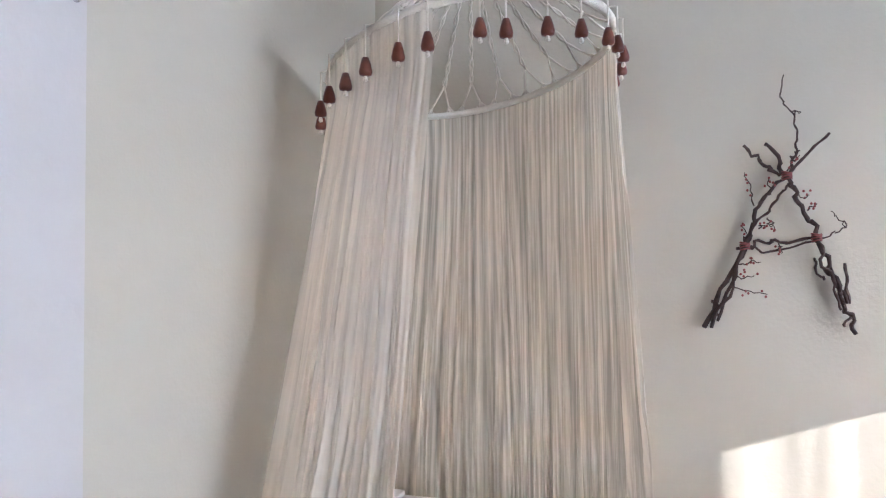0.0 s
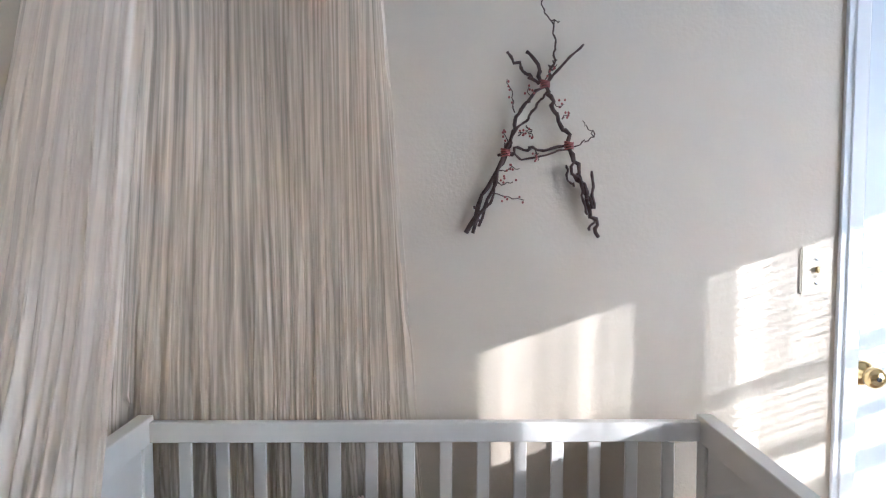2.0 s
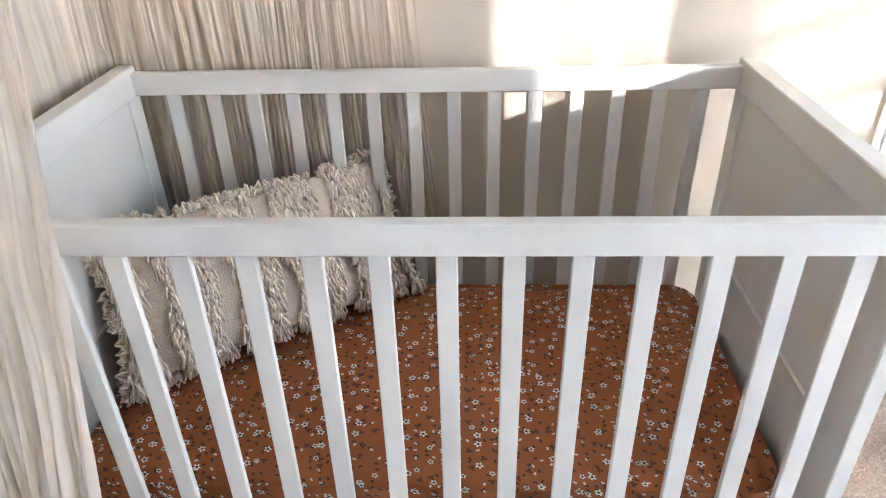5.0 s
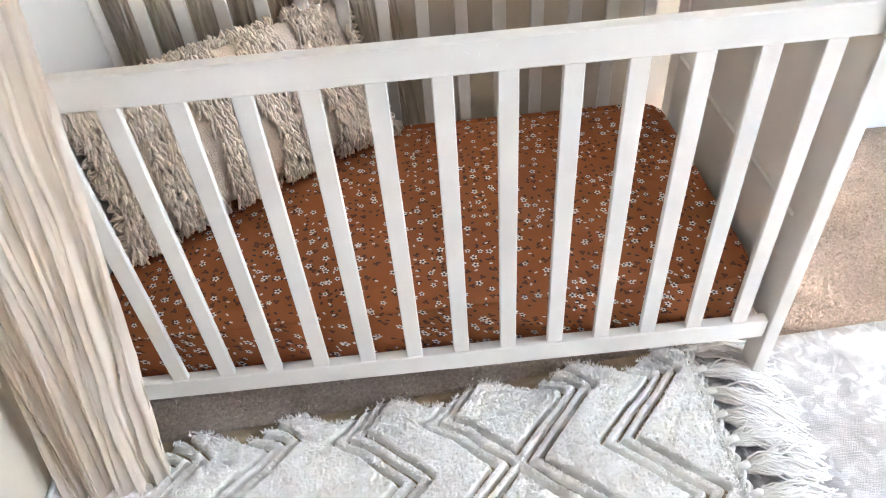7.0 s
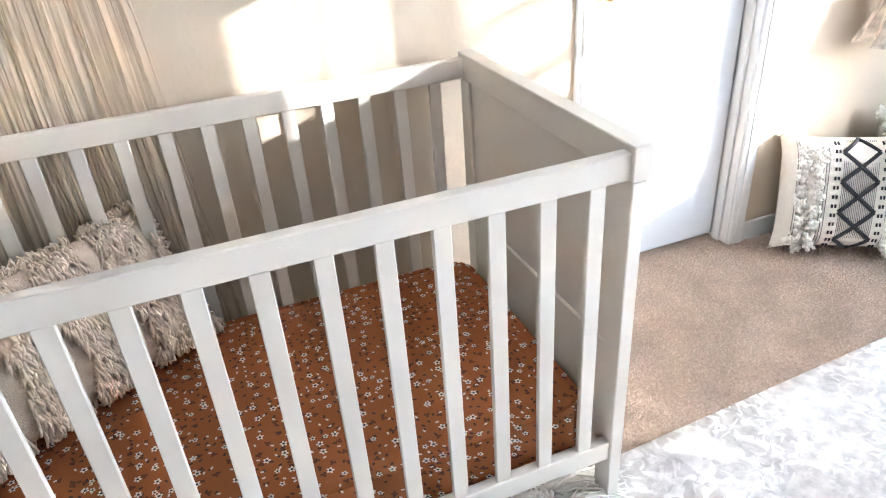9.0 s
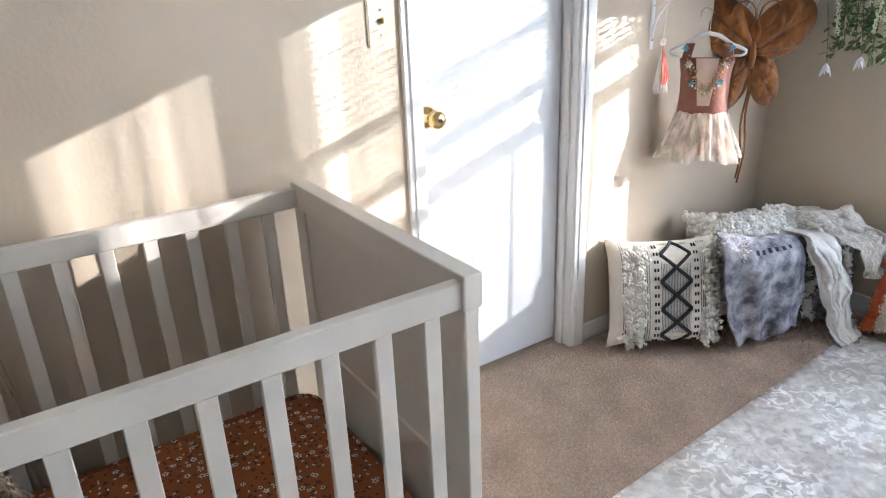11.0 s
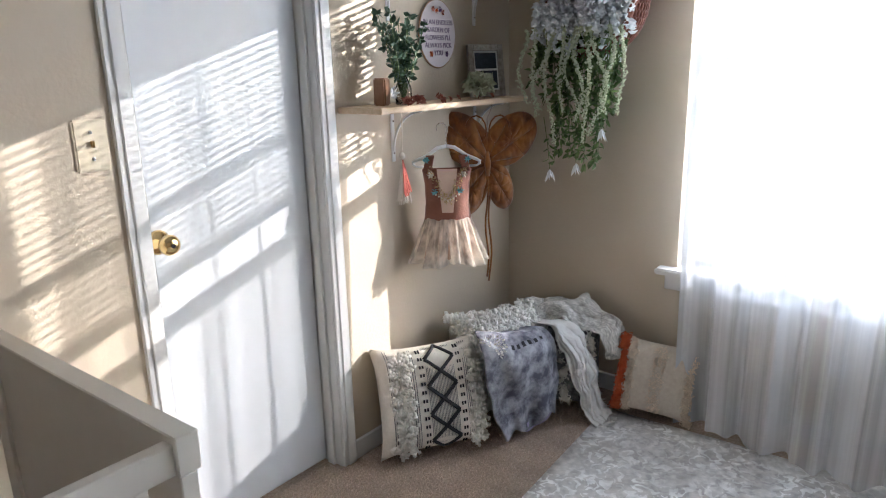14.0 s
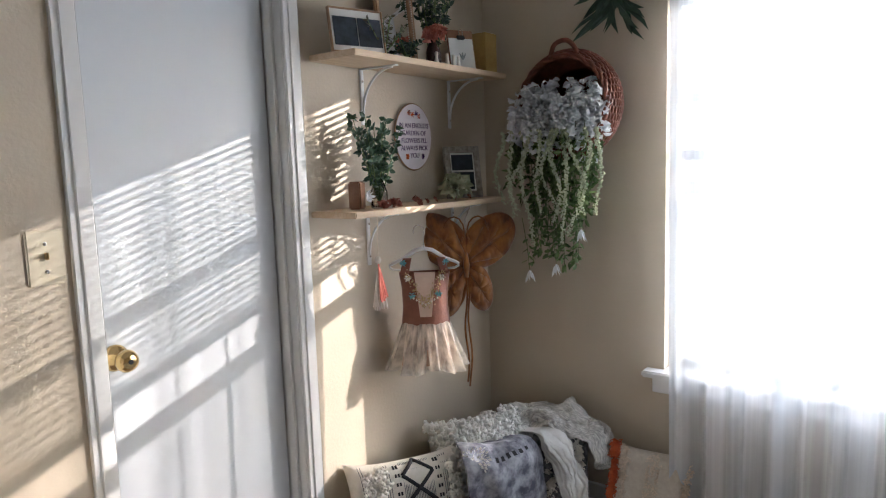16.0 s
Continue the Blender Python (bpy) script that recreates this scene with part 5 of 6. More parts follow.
def ring_sheet(name, o, rows, mt, parent, ruffle=0.0, lobes=0, nu=72, nv=14, label="", arc=(0, 1)):
    """A closed or open garment shell: rows of (height, half width, half depth)."""
    zs = [r[0] for r in rows][::-1]
    ws = [r[1] for r in rows][::-1]
    ds = [r[2] for r in rows][::-1]

    def fn(u, v):
        z = rows[0][0] + (rows[-1][0] - rows[0][0]) * v
        t = 2 * math.pi * (arc[0] + (arc[1] - arc[0]) * u)
        w, d = float(np.interp(z, zs, ws)), float(np.interp(z, zs, ds))
        k = 1 + ruffle * v * (math.sin(t * lobes) + 0.4 * math.sin(t * lobes * 2.3 + 1))
        return at_hang(o, w * k * math.cos(t), d * k * math.sin(t), z + 0.008 * ruffle * 8 * v * math.sin(t * 5 + 1))
    return sheet_mesh(name, fn, nu, nv, mt, parent, label)


def dress():
    d = thing("little_dress", (DO[0], DO[1], 0.66), "toddler's rose bodice dress with beads and champagne tulle skirt", "dress")
    top, waist, hem = 1.045, 0.83, 0.662
    ring_sheet("bodice", DO, [(1.0, 0.088, 0.028), (0.95, 0.080, 0.036), (0.88, 0.078, 0.040), (waist - 0.012, 0.084, 0.042)], BODICE, d, 0.01, 7, 60, 14, "dusty rose satin bodice")
    for s in (-1, 1):
        def strap(u, v, s=s):
            z = 0.995 + 0.055 * v
            return at_hang(DO, s * (0.084 - 0.012 * v) - s * 0.03 * u, (0.026 - 0.012 * v) * (1 if True else 1), z)
        sheet_mesh("strap", strap, 6, 6, BODICE, d, "", 0.004)
    def inset(u, v):
        z = 1.005 - 0.155 * v
        w = 0.036 * (1 - 0.45 * v)
        a = (u - 0.5) * 2 * w
        return at_hang(DO, a, 0.043 - 0.25 * a * a * 10 + 0.001, z)
    sheet_mesh("inset", inset, 8, 10, NUDE, d, "sheer nude front inset")
    rnd = random.Random(15)
    flowers = [(-0.072, 1.035), (0.072, 1.035), (-0.045, 0.925), (0.045, 0.93), (-0.058, 0.985), (0.058, 0.985)]
    for i, (a, z) in enumerate(flowers):
        c = at_hang(DO, a, 0.040 if abs(a) < 0.06 else 0.026, z)
        f = [(c, AX * math.cos(q) + Vector((0, 0, math.sin(q))) + OUT * 0.3, 0.014, 0.010) for q in [k * 1.05 for k in range(6)]]
        part("bead_flower", petals(f, i, 0.5), TURQ if i < 4 else PEARL, d, "turquoise beaded flower" if i < 4 else "pearl beaded flower")
    beads = []
    for k in range(150):
        t = rnd.uniform(-1, 1)
        a = t * 0.062 + rnd.gauss(0, 0.006)
        z = 0.895 + 0.12 * abs(t) ** 1.3 + rnd.gauss(0, 0.009)
        beads.append((at_hang(DO, a, 0.0435 - 1.6 * a * a, z), OUT + Vector((0, 0, rnd.uniform(-.4, .4))), 0.006))
    stuff(part("beading", blades(beads, 5, 0.007, 0.3), GOLDBEAD, d, "gold bead embroidery"))
    for k in range(9):
        a = (k - 4) * 0.010
        part("pearl", lathe([(0.001, -0.004), (0.0042, 0), (0.001, 0.004)], 8, Matrix.Translation(at_hang(DO, a, 0.048, 0.892 + 0.006 * abs(k - 4)))), PEARL, d, "", True)
    ring_sheet("skirt", DO, [(waist, 0.082, 0.040), (0.78, 0.098, 0.055), (hem, 0.132, 0.078)], TULLE, d, 0.15, 15, 260, 16, "gathered champagne tulle skirt")
    ring_sheet("underskirt", DO, [(waist - 0.004, 0.076, 0.036), (0.78, 0.088, 0.045), (hem + 0.02, 0.112, 0.062)], BLUSH, d, 0.09, 9, 140, 12, "blush lining")
    return d


dress()


def hanger(o, half, z, label):
    h = thing("clothes_hanger", (o[0], o[1], z), label, "hanger", "hangers")
    arms = []
    for s in (-1, 1):
        arms.append([(at_hang(o, 0, 0, z + 0.030), 0.0068), (at_hang(o, s * half * 0.25, 0, z + 0.024), 0.007), (at_hang(o, s * half * 0.6, 0, z - 0.004), 0.0062), (at_hang(o, s * half * 0.9, 0, z - 0.018), 0.0055), (at_hang(o, s * half, 0, z - 0.025), 0.005),
                     (at_hang(o, s * half, 0, z - 0.032), 0.0045), (at_hang(o, s * half * 0.9, 0, z - 0.040), 0.004), (at_hang(o, s * half * 0.55, 0, z - 0.042), 0.004)])
    part("arms", tubes(arms, 8), WHITEMETAL, h, "white plastic arms", True)
    hook = [(at_hang(o, 0, 0, z + 0.025), 0.0018), (at_hang(o, 0, 0, z + 0.075), 0.0018)]
    for k in range(9):
        t = k / 8 * math.pi * 1.2 - 0.3
        hook.append((at_hang(o, -0.016 + 0.018 * math.cos(t), 0, z + 0.090 + 0.020 * math.sin(t)), 0.0018))
    part("hook", tubes([hook], 7), CHROME, h, "chrome wire hook", True)


hanger(DO, 0.118, 1.050, "small white plastic hanger under the shelf")
WO = (3.085, -0.105)


def wings():
    w = thing("butterfly_wings", (WO[0], WO[1], 0.5), "quilted rust velvet butterfly wing costume", "costume")
    cz = 0.985

    def wing(name, s, ax, az, rx, rz, rot, seed):
        def fn(u, v):
            t = 2 * math.pi * u
            r = v
            lx, lz = rx * r * math.cos(t), rz * r * math.sin(t)
            c, sn = math.cos(rot), math.sin(rot)
            a, z = s * (ax + lx * c - lz * sn), az + lx * sn + lz * c
            puff = 0.016 * (1 - r ** 3) + 0.010 * math.sin(9 * t + seed) * r * (1 - r) + 0.007 * noise.noise(Vector((a * 30, z * 18, seed))) + 0.004 * noise.noise(Vector((a * 80, z * 60, seed)))
            fan = abs(math.sin(math.atan2(z, abs(a) + 0.01) * 7.0 + seed)) ** 0.45
            puff = puff * (0.30 + 0.70 * fan) + 0.014 * fan * (1 - r ** 4)
            return at_hang(WO, a, puff, cz + z)
        sheet_mesh(name, fn, 96, 26, RUSTVELVET, w, "", 0.012)
    wing("upper_wing", -1, 0.088, 0.088, 0.083, 0.128, -0.80, 1)
    wing("upper_wing", 1, 0.086, 0.086, 0.081, 0.122, -0.80, 2)
    wing("lower_wing", -1, 0.060, -0.100, 0.056, 0.108, 0.30, 3)
    wing("lower_wing", 1, 0.048, -0.092, 0.046, 0.092, 0.22, 4)
    part("body", tubes([[(at_hang(WO, 0, 0.02, cz + 0.045), 0.006), (at_hang(WO, 0, 0.024, cz), 0.013), (at_hang(WO, 0, 0.02, cz - 0.05), 0.008)]], 8), RUSTVELVET, w, "", True)
    for s in (-1, 1):
        loop = [(at_hang(WO, s * 0.045 + 0.04 * math.cos(k * 0.5), 0.03 + 0.01 * math.sin(k * 0.5), cz + 0.125 + 0.058 * math.sin(k * 0.5)), 0.0032) for k in range(14)]
        part("arm_loop", tubes([loop], 6), RUSTVELVET, w, "", True)
    for k in (0, 1):
        tie = [(at_hang(WO, 0.012 * k - 0.004 + 0.006 * math.sin(i * 0.8 + k), 0.016, cz - 0.04 - i * 0.0365 * (1 if k else 0.96)), 0.0042) for i in range(13)]
        part("tie", tubes([tie], 6), RUSTVELVET, w, "", True)
    hook = [(at_hang(WO, 0, 0.01, cz + 0.04), 0.0018), (at_hang(WO, 0.0, 0.004, cz + 0.17), 0.0018), (at_hang(WO, 0.012, 0, cz + 0.195), 0.0018), (at_hang(WO, 0.02, 0, cz + 0.215), 0.0018), (at_hang(WO, 0.008, 0, cz + 0.228), 0.0018)]
    part("wire_hanger", tubes([hook], 6), CHROME, w, "", True)


wings()

ts = thing("hanging_tassel", (2.51, -0.17, 0.94), "coral and cream yarn tassel on a beaded cord", "tassel")
part("cord", tubes([[((2.512, -0.17, LZ - 0.019), 0.0018), ((2.512, -0.172, LZ - 0.03), 0.003), ((2.510, -0.17, 1.085), 0.0014)]], 6), CORD, ts)
part("bead", lathe([(0.002, -0.012), (0.009, -0.006), (0.010, 0.002), (0.006, 0.010), (0.002, 0.012)], 12, Matrix.Translation((2.510, -0.17, 1.078))), PEARL, ts, "", True)
rnd = random.Random(3)
CORAL = mat("coral_yarn", (0.50, 0.12, 0.09), (0.62, 0.20, 0.15), 30, 0.95, island=0.1)
for mt, share in ((COTTON, 64), (CORAL, 22)):
    yarns = []
    for _ in range(share):
        a, r = rnd.uniform(0, 6.28), rnd.uniform(0.2, 1)
        e = Vector((0.026 * r * math.cos(a), 0.022 * r * math.sin(a), -0.135 + rnd.uniform(-0.01, 0.01)))
        if mt is CORAL:
            e = Vector((-0.006 + 0.020 * r * math.cos(a), -0.020 - 0.004 * r, -0.105 + rnd.uniform(-0.012, 0.012)))
        p0 = Vector((2.510, -0.17, 1.068))
        yarns.append([(p0, 0.0018), (p0 + e * 0.4, 0.0022), (p0 + e, 0.0020)])
    part("yarn", tubes(yarns, 4), mt, ts, "cream yarn ends" if mt is COTTON else "coral yarn ends")


# ---------------------------------------------------------------- wicker basket and flowers on the window wall
def wicker_basket():
    cy, cz, x0 = -0.435, 1.565, XE - 0.003
    b = thing("wicker_basket", (x0, cy, cz - 0.18), "red-brown round wicker basket hung on the wall", "basket")
    rings = 24
    for j in range(rings):
        t = j / (rings - 1)
        r = 0.150 + 0.045 * math.sin(t * 2.67)
        x = x0 - 0.012 - 0.150 * t
        loop = []
        for i in range(97):
            a = 2 * math.pi * i / 96
            k = 0.004 * (1 if (i // 2 + j) % 2 else -1)
            loop.append(((x, cy + (r + k) * math.cos(a), cz + (r + k) * math.sin(a)), 0.0046))
        part("weaver", tubes([loop], 5), WICKER, b, "", True)
    for i in range(48):
        a = 2 * math.pi * (i + 0.5) / 48
        part("stake", tubes([[((x0 - 0.012 - 0.150 * t, cy + (0.150 + 0.045 * math.sin(t * 2.67)) * math.cos(a), cz + (0.150 + 0.045 * math.sin(t * 2.67)) * math.sin(a)), 0.003) for t in (0, 0.25, 0.5, 0.75, 1)]], 4), WICKER, b)
    lining = [(0.143 + 0.045 * math.sin(t * 2.67), 0.012 + 0.148 * t) for t in (0, 0.2, 0.4, 0.6, 0.8, 1.0)]
    shell = lining + [(r - 0.003, z) for r, z in reversed(lining)]
    part("inner_weave", lathe(shell, 48, Matrix.Translation((x0, cy, cz)) @ pose(0, 0, 0, 0, -90)), WICKER, b, "", True)
    part("bottom", lathe([(0.001, 0), (0.152, 0), (0.152, 0.008), (0.001, 0.008)], 40, Matrix.Translation((x0, cy, cz)) @ pose(0, 0, 0, 0, -90)), WICKER, b)
    rope = []
    for s in (0, 1):
        rope.append([((x0 - 0.162 + 0.006 * math.cos(i * 0.55 + s * 3.14), cy + (0.170 + 0.006 * math.sin(i * 0.55 + s * 3.14)) * math.cos(2 * math.pi * i / 120), cz + (0.170 + 0.006 * math.sin(i * 0.55 + s * 3.14)) * math.sin(2 * math.pi * i / 120)), 0.0065) for i in range(121)])
    part("rim", tubes(rope, 6), WICKER, b, "plaited rim", True)
    part("handle", tubes([[((x0 - 0.150 + 0.004 * math.sin(k), cy + 0.052 * math.cos(math.pi * k / 16), cz + 0.165 + 0.062 * math.sin(math.pi * k / 16)), 0.009) for k in range(17)]], 8), WICKER, b, "looped handle", True)


wicker_basket()


def hanging_flowers():
    f = thing("hanging_bouquet", (3.27, -0.42, 1.5), "white wisteria with trailing greenery spilling from the basket", "flowers")
    rnd = random.Random(77)
    for c in range(27):
        a, q = rnd.uniform(0, 6.28), rnd.uniform(0, 1) ** 0.5
        o = Vector((3.245 + rnd.uniform(-0.06, 0.05), -0.405 + 0.17 * q * math.cos(a), 1.585 + 0.085 * q * math.sin(a)))
        spots = []
        ln = rnd.uniform(0.09, 0.17)
        lean = Vector((rnd.uniform(-0.25, 0.05), (o.y + 0.405) * 0.9, -1)).normalized()
        for _ in range(74):
            t = rnd.uniform(0, 1)
            rr = 0.036 * (1 - 0.65 * t)
            aa = rnd.uniform(0, 6.28)
            p = o + lean * ln * t + Vector((rr * math.cos(aa), rr * math.sin(aa), rnd.uniform(-.008, .008)))
            spots.append((p, Vector((math.cos(aa), math.sin(aa), rnd.uniform(-0.6, 0.8))), rnd.uniform(0.020, 0.034), rnd.uniform(0.020, 0.032)))
        part("wisteria", petals(spots, 100 + c, 0.45), PETAL, f, "hanging white silk blossoms")
    spots = []
    stems = []
    for s in range(38):
        y0 = -0.41 + rnd.uniform(-0.175, 0.185)
        p = Vector((3.25 + rnd.uniform(-0.05, 0.07), y0, 1.50))
        low = rnd.uniform(0.98, 1.30) if abs(y0 + 0.40) < 0.14 else rnd.uniform(1.15, 1.38)
        path = []
        ph = rnd.uniform(0, 6)
        n = 14
        for k in range(n + 1):
            t = k / n
            q = p + Vector((0.012 * math.sin(t * 5 + ph) - 0.02 * t, 0.02 * math.sin(t * 4 + ph) + 0.12 * (-0.40 - y0) * t, -(1.50 - low) * t))
            path.append((q, 0.0013))
            if k > 1:
                for _ in range(3):
                    spots.append((q + Vector((rnd.gauss(0, .006), rnd.gauss(0, .006), rnd.gauss(0, .008))), Vector((rnd.uniform(-1, .4), rnd.uniform(-1, 1), rnd.uniform(-1.1, 0.2))), rnd.uniform(0.022, 0.042), rnd.uniform(0.009, 0.017)))
        stems.append(path)
    part("stem", tubes(stems, 4), LEAF, f)
    stuff(part("leaves", petals(spots, 7, 0.25), LEAF, f, "glossy small green leaves"))
    for s in range(11):
        y0 = -0.60 + 0.375 * s / 10 + rnd.uniform(-0.01, 0.01)
        ln = rnd.uniform(0.26, 0.42) if s > 1 else 0.30
        ph = rnd.uniform(0, 6)
        amp = 0.014 + 0.012 * (s % 3)
        V, F = [], []
        n = int(ln / 0.0052)
        for k in range(n):
            t = k / n
            c = Vector((3.165 + 0.012 * math.sin(t * 5 + ph), y0 + amp * math.sin(t * 6 + ph), 1.47 - ln * t))
            for _ in range(3):
                o = c + Vector((rnd.gauss(0, .0042), rnd.gauss(0, .0042), rnd.gauss(0, .002)))
                r = 0.0056 * (1 - 0.4 * t) * rnd.uniform(0.8, 1.25)
                base = len(V)
                V += [o + Vector((r, 0, 0)), o + Vector((-r, 0, 0)), o + Vector((0, r, 0)), o + Vector((0, -r, 0)), o + Vector((0, 0, r)), o + Vector((0, 0, -r))]
                F += [tuple(base + i for i in q) for q in ((0, 2, 4), (2, 1, 4), (1, 3, 4), (3, 0, 4), (2, 0, 5), (1, 2, 5), (3, 1, 5), (0, 3, 5))]
        stuff(part("catkin", (V, F), CATKIN, f, "drooping pale green amaranthus strand"))
    for y, z in ((-0.318, 0.955), (-0.428, 0.985), (-0.527, 1.115)):
        part("trailing_stem", tubes([[((3.2, y + 0.03, z + 0.20), 0.0014), ((3.2, y + 0.012, z + 0.1), 0.0014), ((3.2, y, z), 0.0012)]], 5), LEAF, f)
        sp = [(Vector((3.2, y, z + 0.004)), Vector((0.45 * math.cos(a), 0.45 * math.sin(a), -1)), 0.052 * rnd.uniform(.7, 1.1), 0.011) for a in [k * 0.7 for k in range(9)]]
        part("bell_blossom", petals(sp, 3, 0.4), PETAL, f, "white bell flower at a stem's end")
        lf = [(Vector((3.2, y + 0.006, z + 0.03 + 0.013 * k)), Vector((math.cos(k * 2.2), math.sin(k * 2.2), -0.5)), 0.032, 0.015) for k in range(9)]
        part("trailing_leaves", petals(lf, 9, 0.25), LEAF, f)


hanging_flowers()

ls = thing("leaf_spray", (3.40, -0.58, 1.93), "spray of dark pointed leaves fixed to the wall", "foliage")
rnd = random.Random(41)
for k in range(24):
    a = radians(-90 + rnd.uniform(-66, 66))
    ln = rnd.uniform(0.10, 0.19)
    o = Vector((XE - 0.015 - 0.03 * rnd.random(), -0.588 + rnd.uniform(-0.02, 0.02), 1.90 + 0.13 * rnd.random()))
    part("leaf", petals([(o, Vector((-0.25, -math.cos(a), math.sin(a))), ln, 0.029)], k, 0.7), DARKLEAF, ls)
part("stem", tubes([[((XE - 0.004, -0.588, 2.06), 0.003), ((XE - 0.03, -0.588, 1.90), 0.0025)]], 5), DARKLEAF, ls)


# ---------------------------------------------------------------- pillows and throws in the corner
def diamond_pillow():
    w, h, t = 0.41, 0.40, 0.19
    m = rotated((2.612, -0.165, 0.204), -32, 16)
    p = thing("diamond_pillow", (2.6, -0.2, 0), "cream pillow with black diamonds, stripes and shaggy bands", "pillow", "corner pillows")
    cushion("cover", w, h, t, m, COTTON, p, "", 24, 0.006, 1)

    def line(a, b, r, n=10):
        return [(on_cushion(w, h, t, m, a[0] + (b[0] - a[0]) * k / n, a[1] + (b[1] - a[1]) * k / n, 0.001), r) for k in range(n + 1)]
    for i in range(4):
        v0 = -0.98 + 0.49 * i
        for s in (-1, 1):
            part("diamond_cord", tubes([line((0.12, v0), (0.12 + s * 0.26, v0 + 0.245), 0.0068), line((0.12 + s * 0.26, v0 + 0.245), (0.12, v0 + 0.49), 0.0068)], 6), BLACKYARN, p, "braided black cord", True)
    stripes = [line((-0.13 + 0.026 * k, -0.96), (-0.13 + 0.026 * k, 0.96), 0.0011, 14) for k in range(20)]
    stuff(part("stripe", tubes(stripes, 4), GREYYARN, p, "fine woven grey stripes"))
    st2 = [line((u, -0.96), (u, 0.96), 0.0012, 14) for u in (-0.80, -0.76, -0.42, -0.38, -0.34, 0.56, 0.60, 0.64, 0.68)]
    stuff(part("side_stripe", tubes(st2, 4), GREYYARN, p))
    for u in (-0.24, -0.19, 0.45, 0.50):
        for k in range(13):
            v = -0.9 + 0.15 * k
            part("stitch", tubes([line((u, v - 0.028), (u, v + 0.028), 0.0035, 2)], 5), BLACKYARN, p)
    rnd = random.Random(2)
    face, turnm = m.to_3x3() @ Vector((0, -1, 0)), m.to_3x3()
    for u, count in ((-0.60, 9), (0.80, 9)):
        curls = []
        for k in range(count):
            for side in (-1, 1):
                cu, cv = u + side * 0.10 + rnd.gauss(0, 0.03), -0.97 + 1.94 * (k + 0.5 * (side > 0)) / count + rnd.gauss(0, 0.02)
                q = on_cushion(w, h, t, m, max(-1, min(1, cu)), max(-1, min(1, cv)), 0.002)
                big = rnd.uniform(0.75, 1.15)
                for _ in range(24):
                    d = turnm @ Vector((rnd.gauss(0, 0.0088), 0, rnd.gauss(0, 0.0088) - 0.003)) * big + face * rnd.uniform(0.0, 0.016) * big
                    curls.append((q + d, rnd.uniform(0.0050, 0.0078)))
        stuff(part("shaggy_band", knobs(curls, 77, 0.55, 5, 8), WHITETUFT, p, "clustered off-white yarn tufts", True))


diamond_pillow()


def shag_cushion():
    w, h, t = 0.37, 0.40, 0.26
    m = rotated((2.99, -0.225, 0.222), -26, 30)
    p = thing("white_ruffle_pillow", (2.90, -0.2, 0), "white ruffled shaggy pillow at the back of the pile", "pillow", "corner pillows")
    cushion("cover", w, h, t, m, COTTON, p, "", 20, 0.01, 5)
    rnd = random.Random(9)
    tb = m.to_3x3()
    curls = []
    for row in range(15):
        for col in range(15):
            u, v = -1 + 2 * (col + 0.5 * (row % 2)) / 14.5 + rnd.gauss(0, 0.03), -0.6 + 1.6 * row / 14 + rnd.gauss(0, 0.03)
            q = on_cushion(w, h, t, m, max(-1, min(1, u)), max(-1, min(1, v)), 0.001)
            for _ in range(13):
                curls.append((q + tb @ Vector((rnd.gauss(0, 0.009), -rnd.uniform(-0.004, 0.013), rnd.gauss(0, 0.009))), rnd.uniform(0.0065, 0.0105)))
    stuff(part("ruffle_cover", knobs(curls, 301, 0.55, 5, 8), RUFFLE, p, "dense curled cotton ruffles", True))


shag_cushion()


def drape(name, fn, mt, label, cat, nu=60, nv=60, thick=0.004, crinkle=0.006, seed=0):
    def g(u, v):
        p = Vector(fn(u, v))
        p += Vector((noise.noise(p * 13 + Vector((seed, 0, 0))), noise.noise(p * 13 + Vector((0, seed, 5))), noise.noise(p * 13 + Vector((3, 0, seed))))) * crinkle * 2
        p += Vector((noise.noise(p * 45 + Vector((seed, 0, 0))), noise.noise(p * 45), 0.4 * noise.noise(p * 45 + Vector((0, 9, 0))))) * crinkle * 0.6
        p.z = max(p.z, 0.006)
        p.y = min(p.y, -0.02)
        p.x = min(p.x, XE - 0.02)
        return p
    o = sheet_mesh(name, g, nu, nv, mt, None, "", thick)
    return tagged(o, label, cat) if label else o


def bezier(pts, t):
    """A place along a smooth line through a few control places."""
    n = len(pts) - 1
    x = min(max(t * n, 0), n - 1e-6)
    i = int(x)
    f = x - i
    p0, p1, p2, p3 = (Vector(pts[max(0, min(n, i + k))]) for k in (-1, 0, 1, 2))
    return 0.5 * ((2 * p1) + (p2 - p0) * f + (2 * p0 - 5 * p1 + 4 * p2 - p3) * f * f + (3 * p1 - p0 - 3 * p2 + p3) * f ** 3)


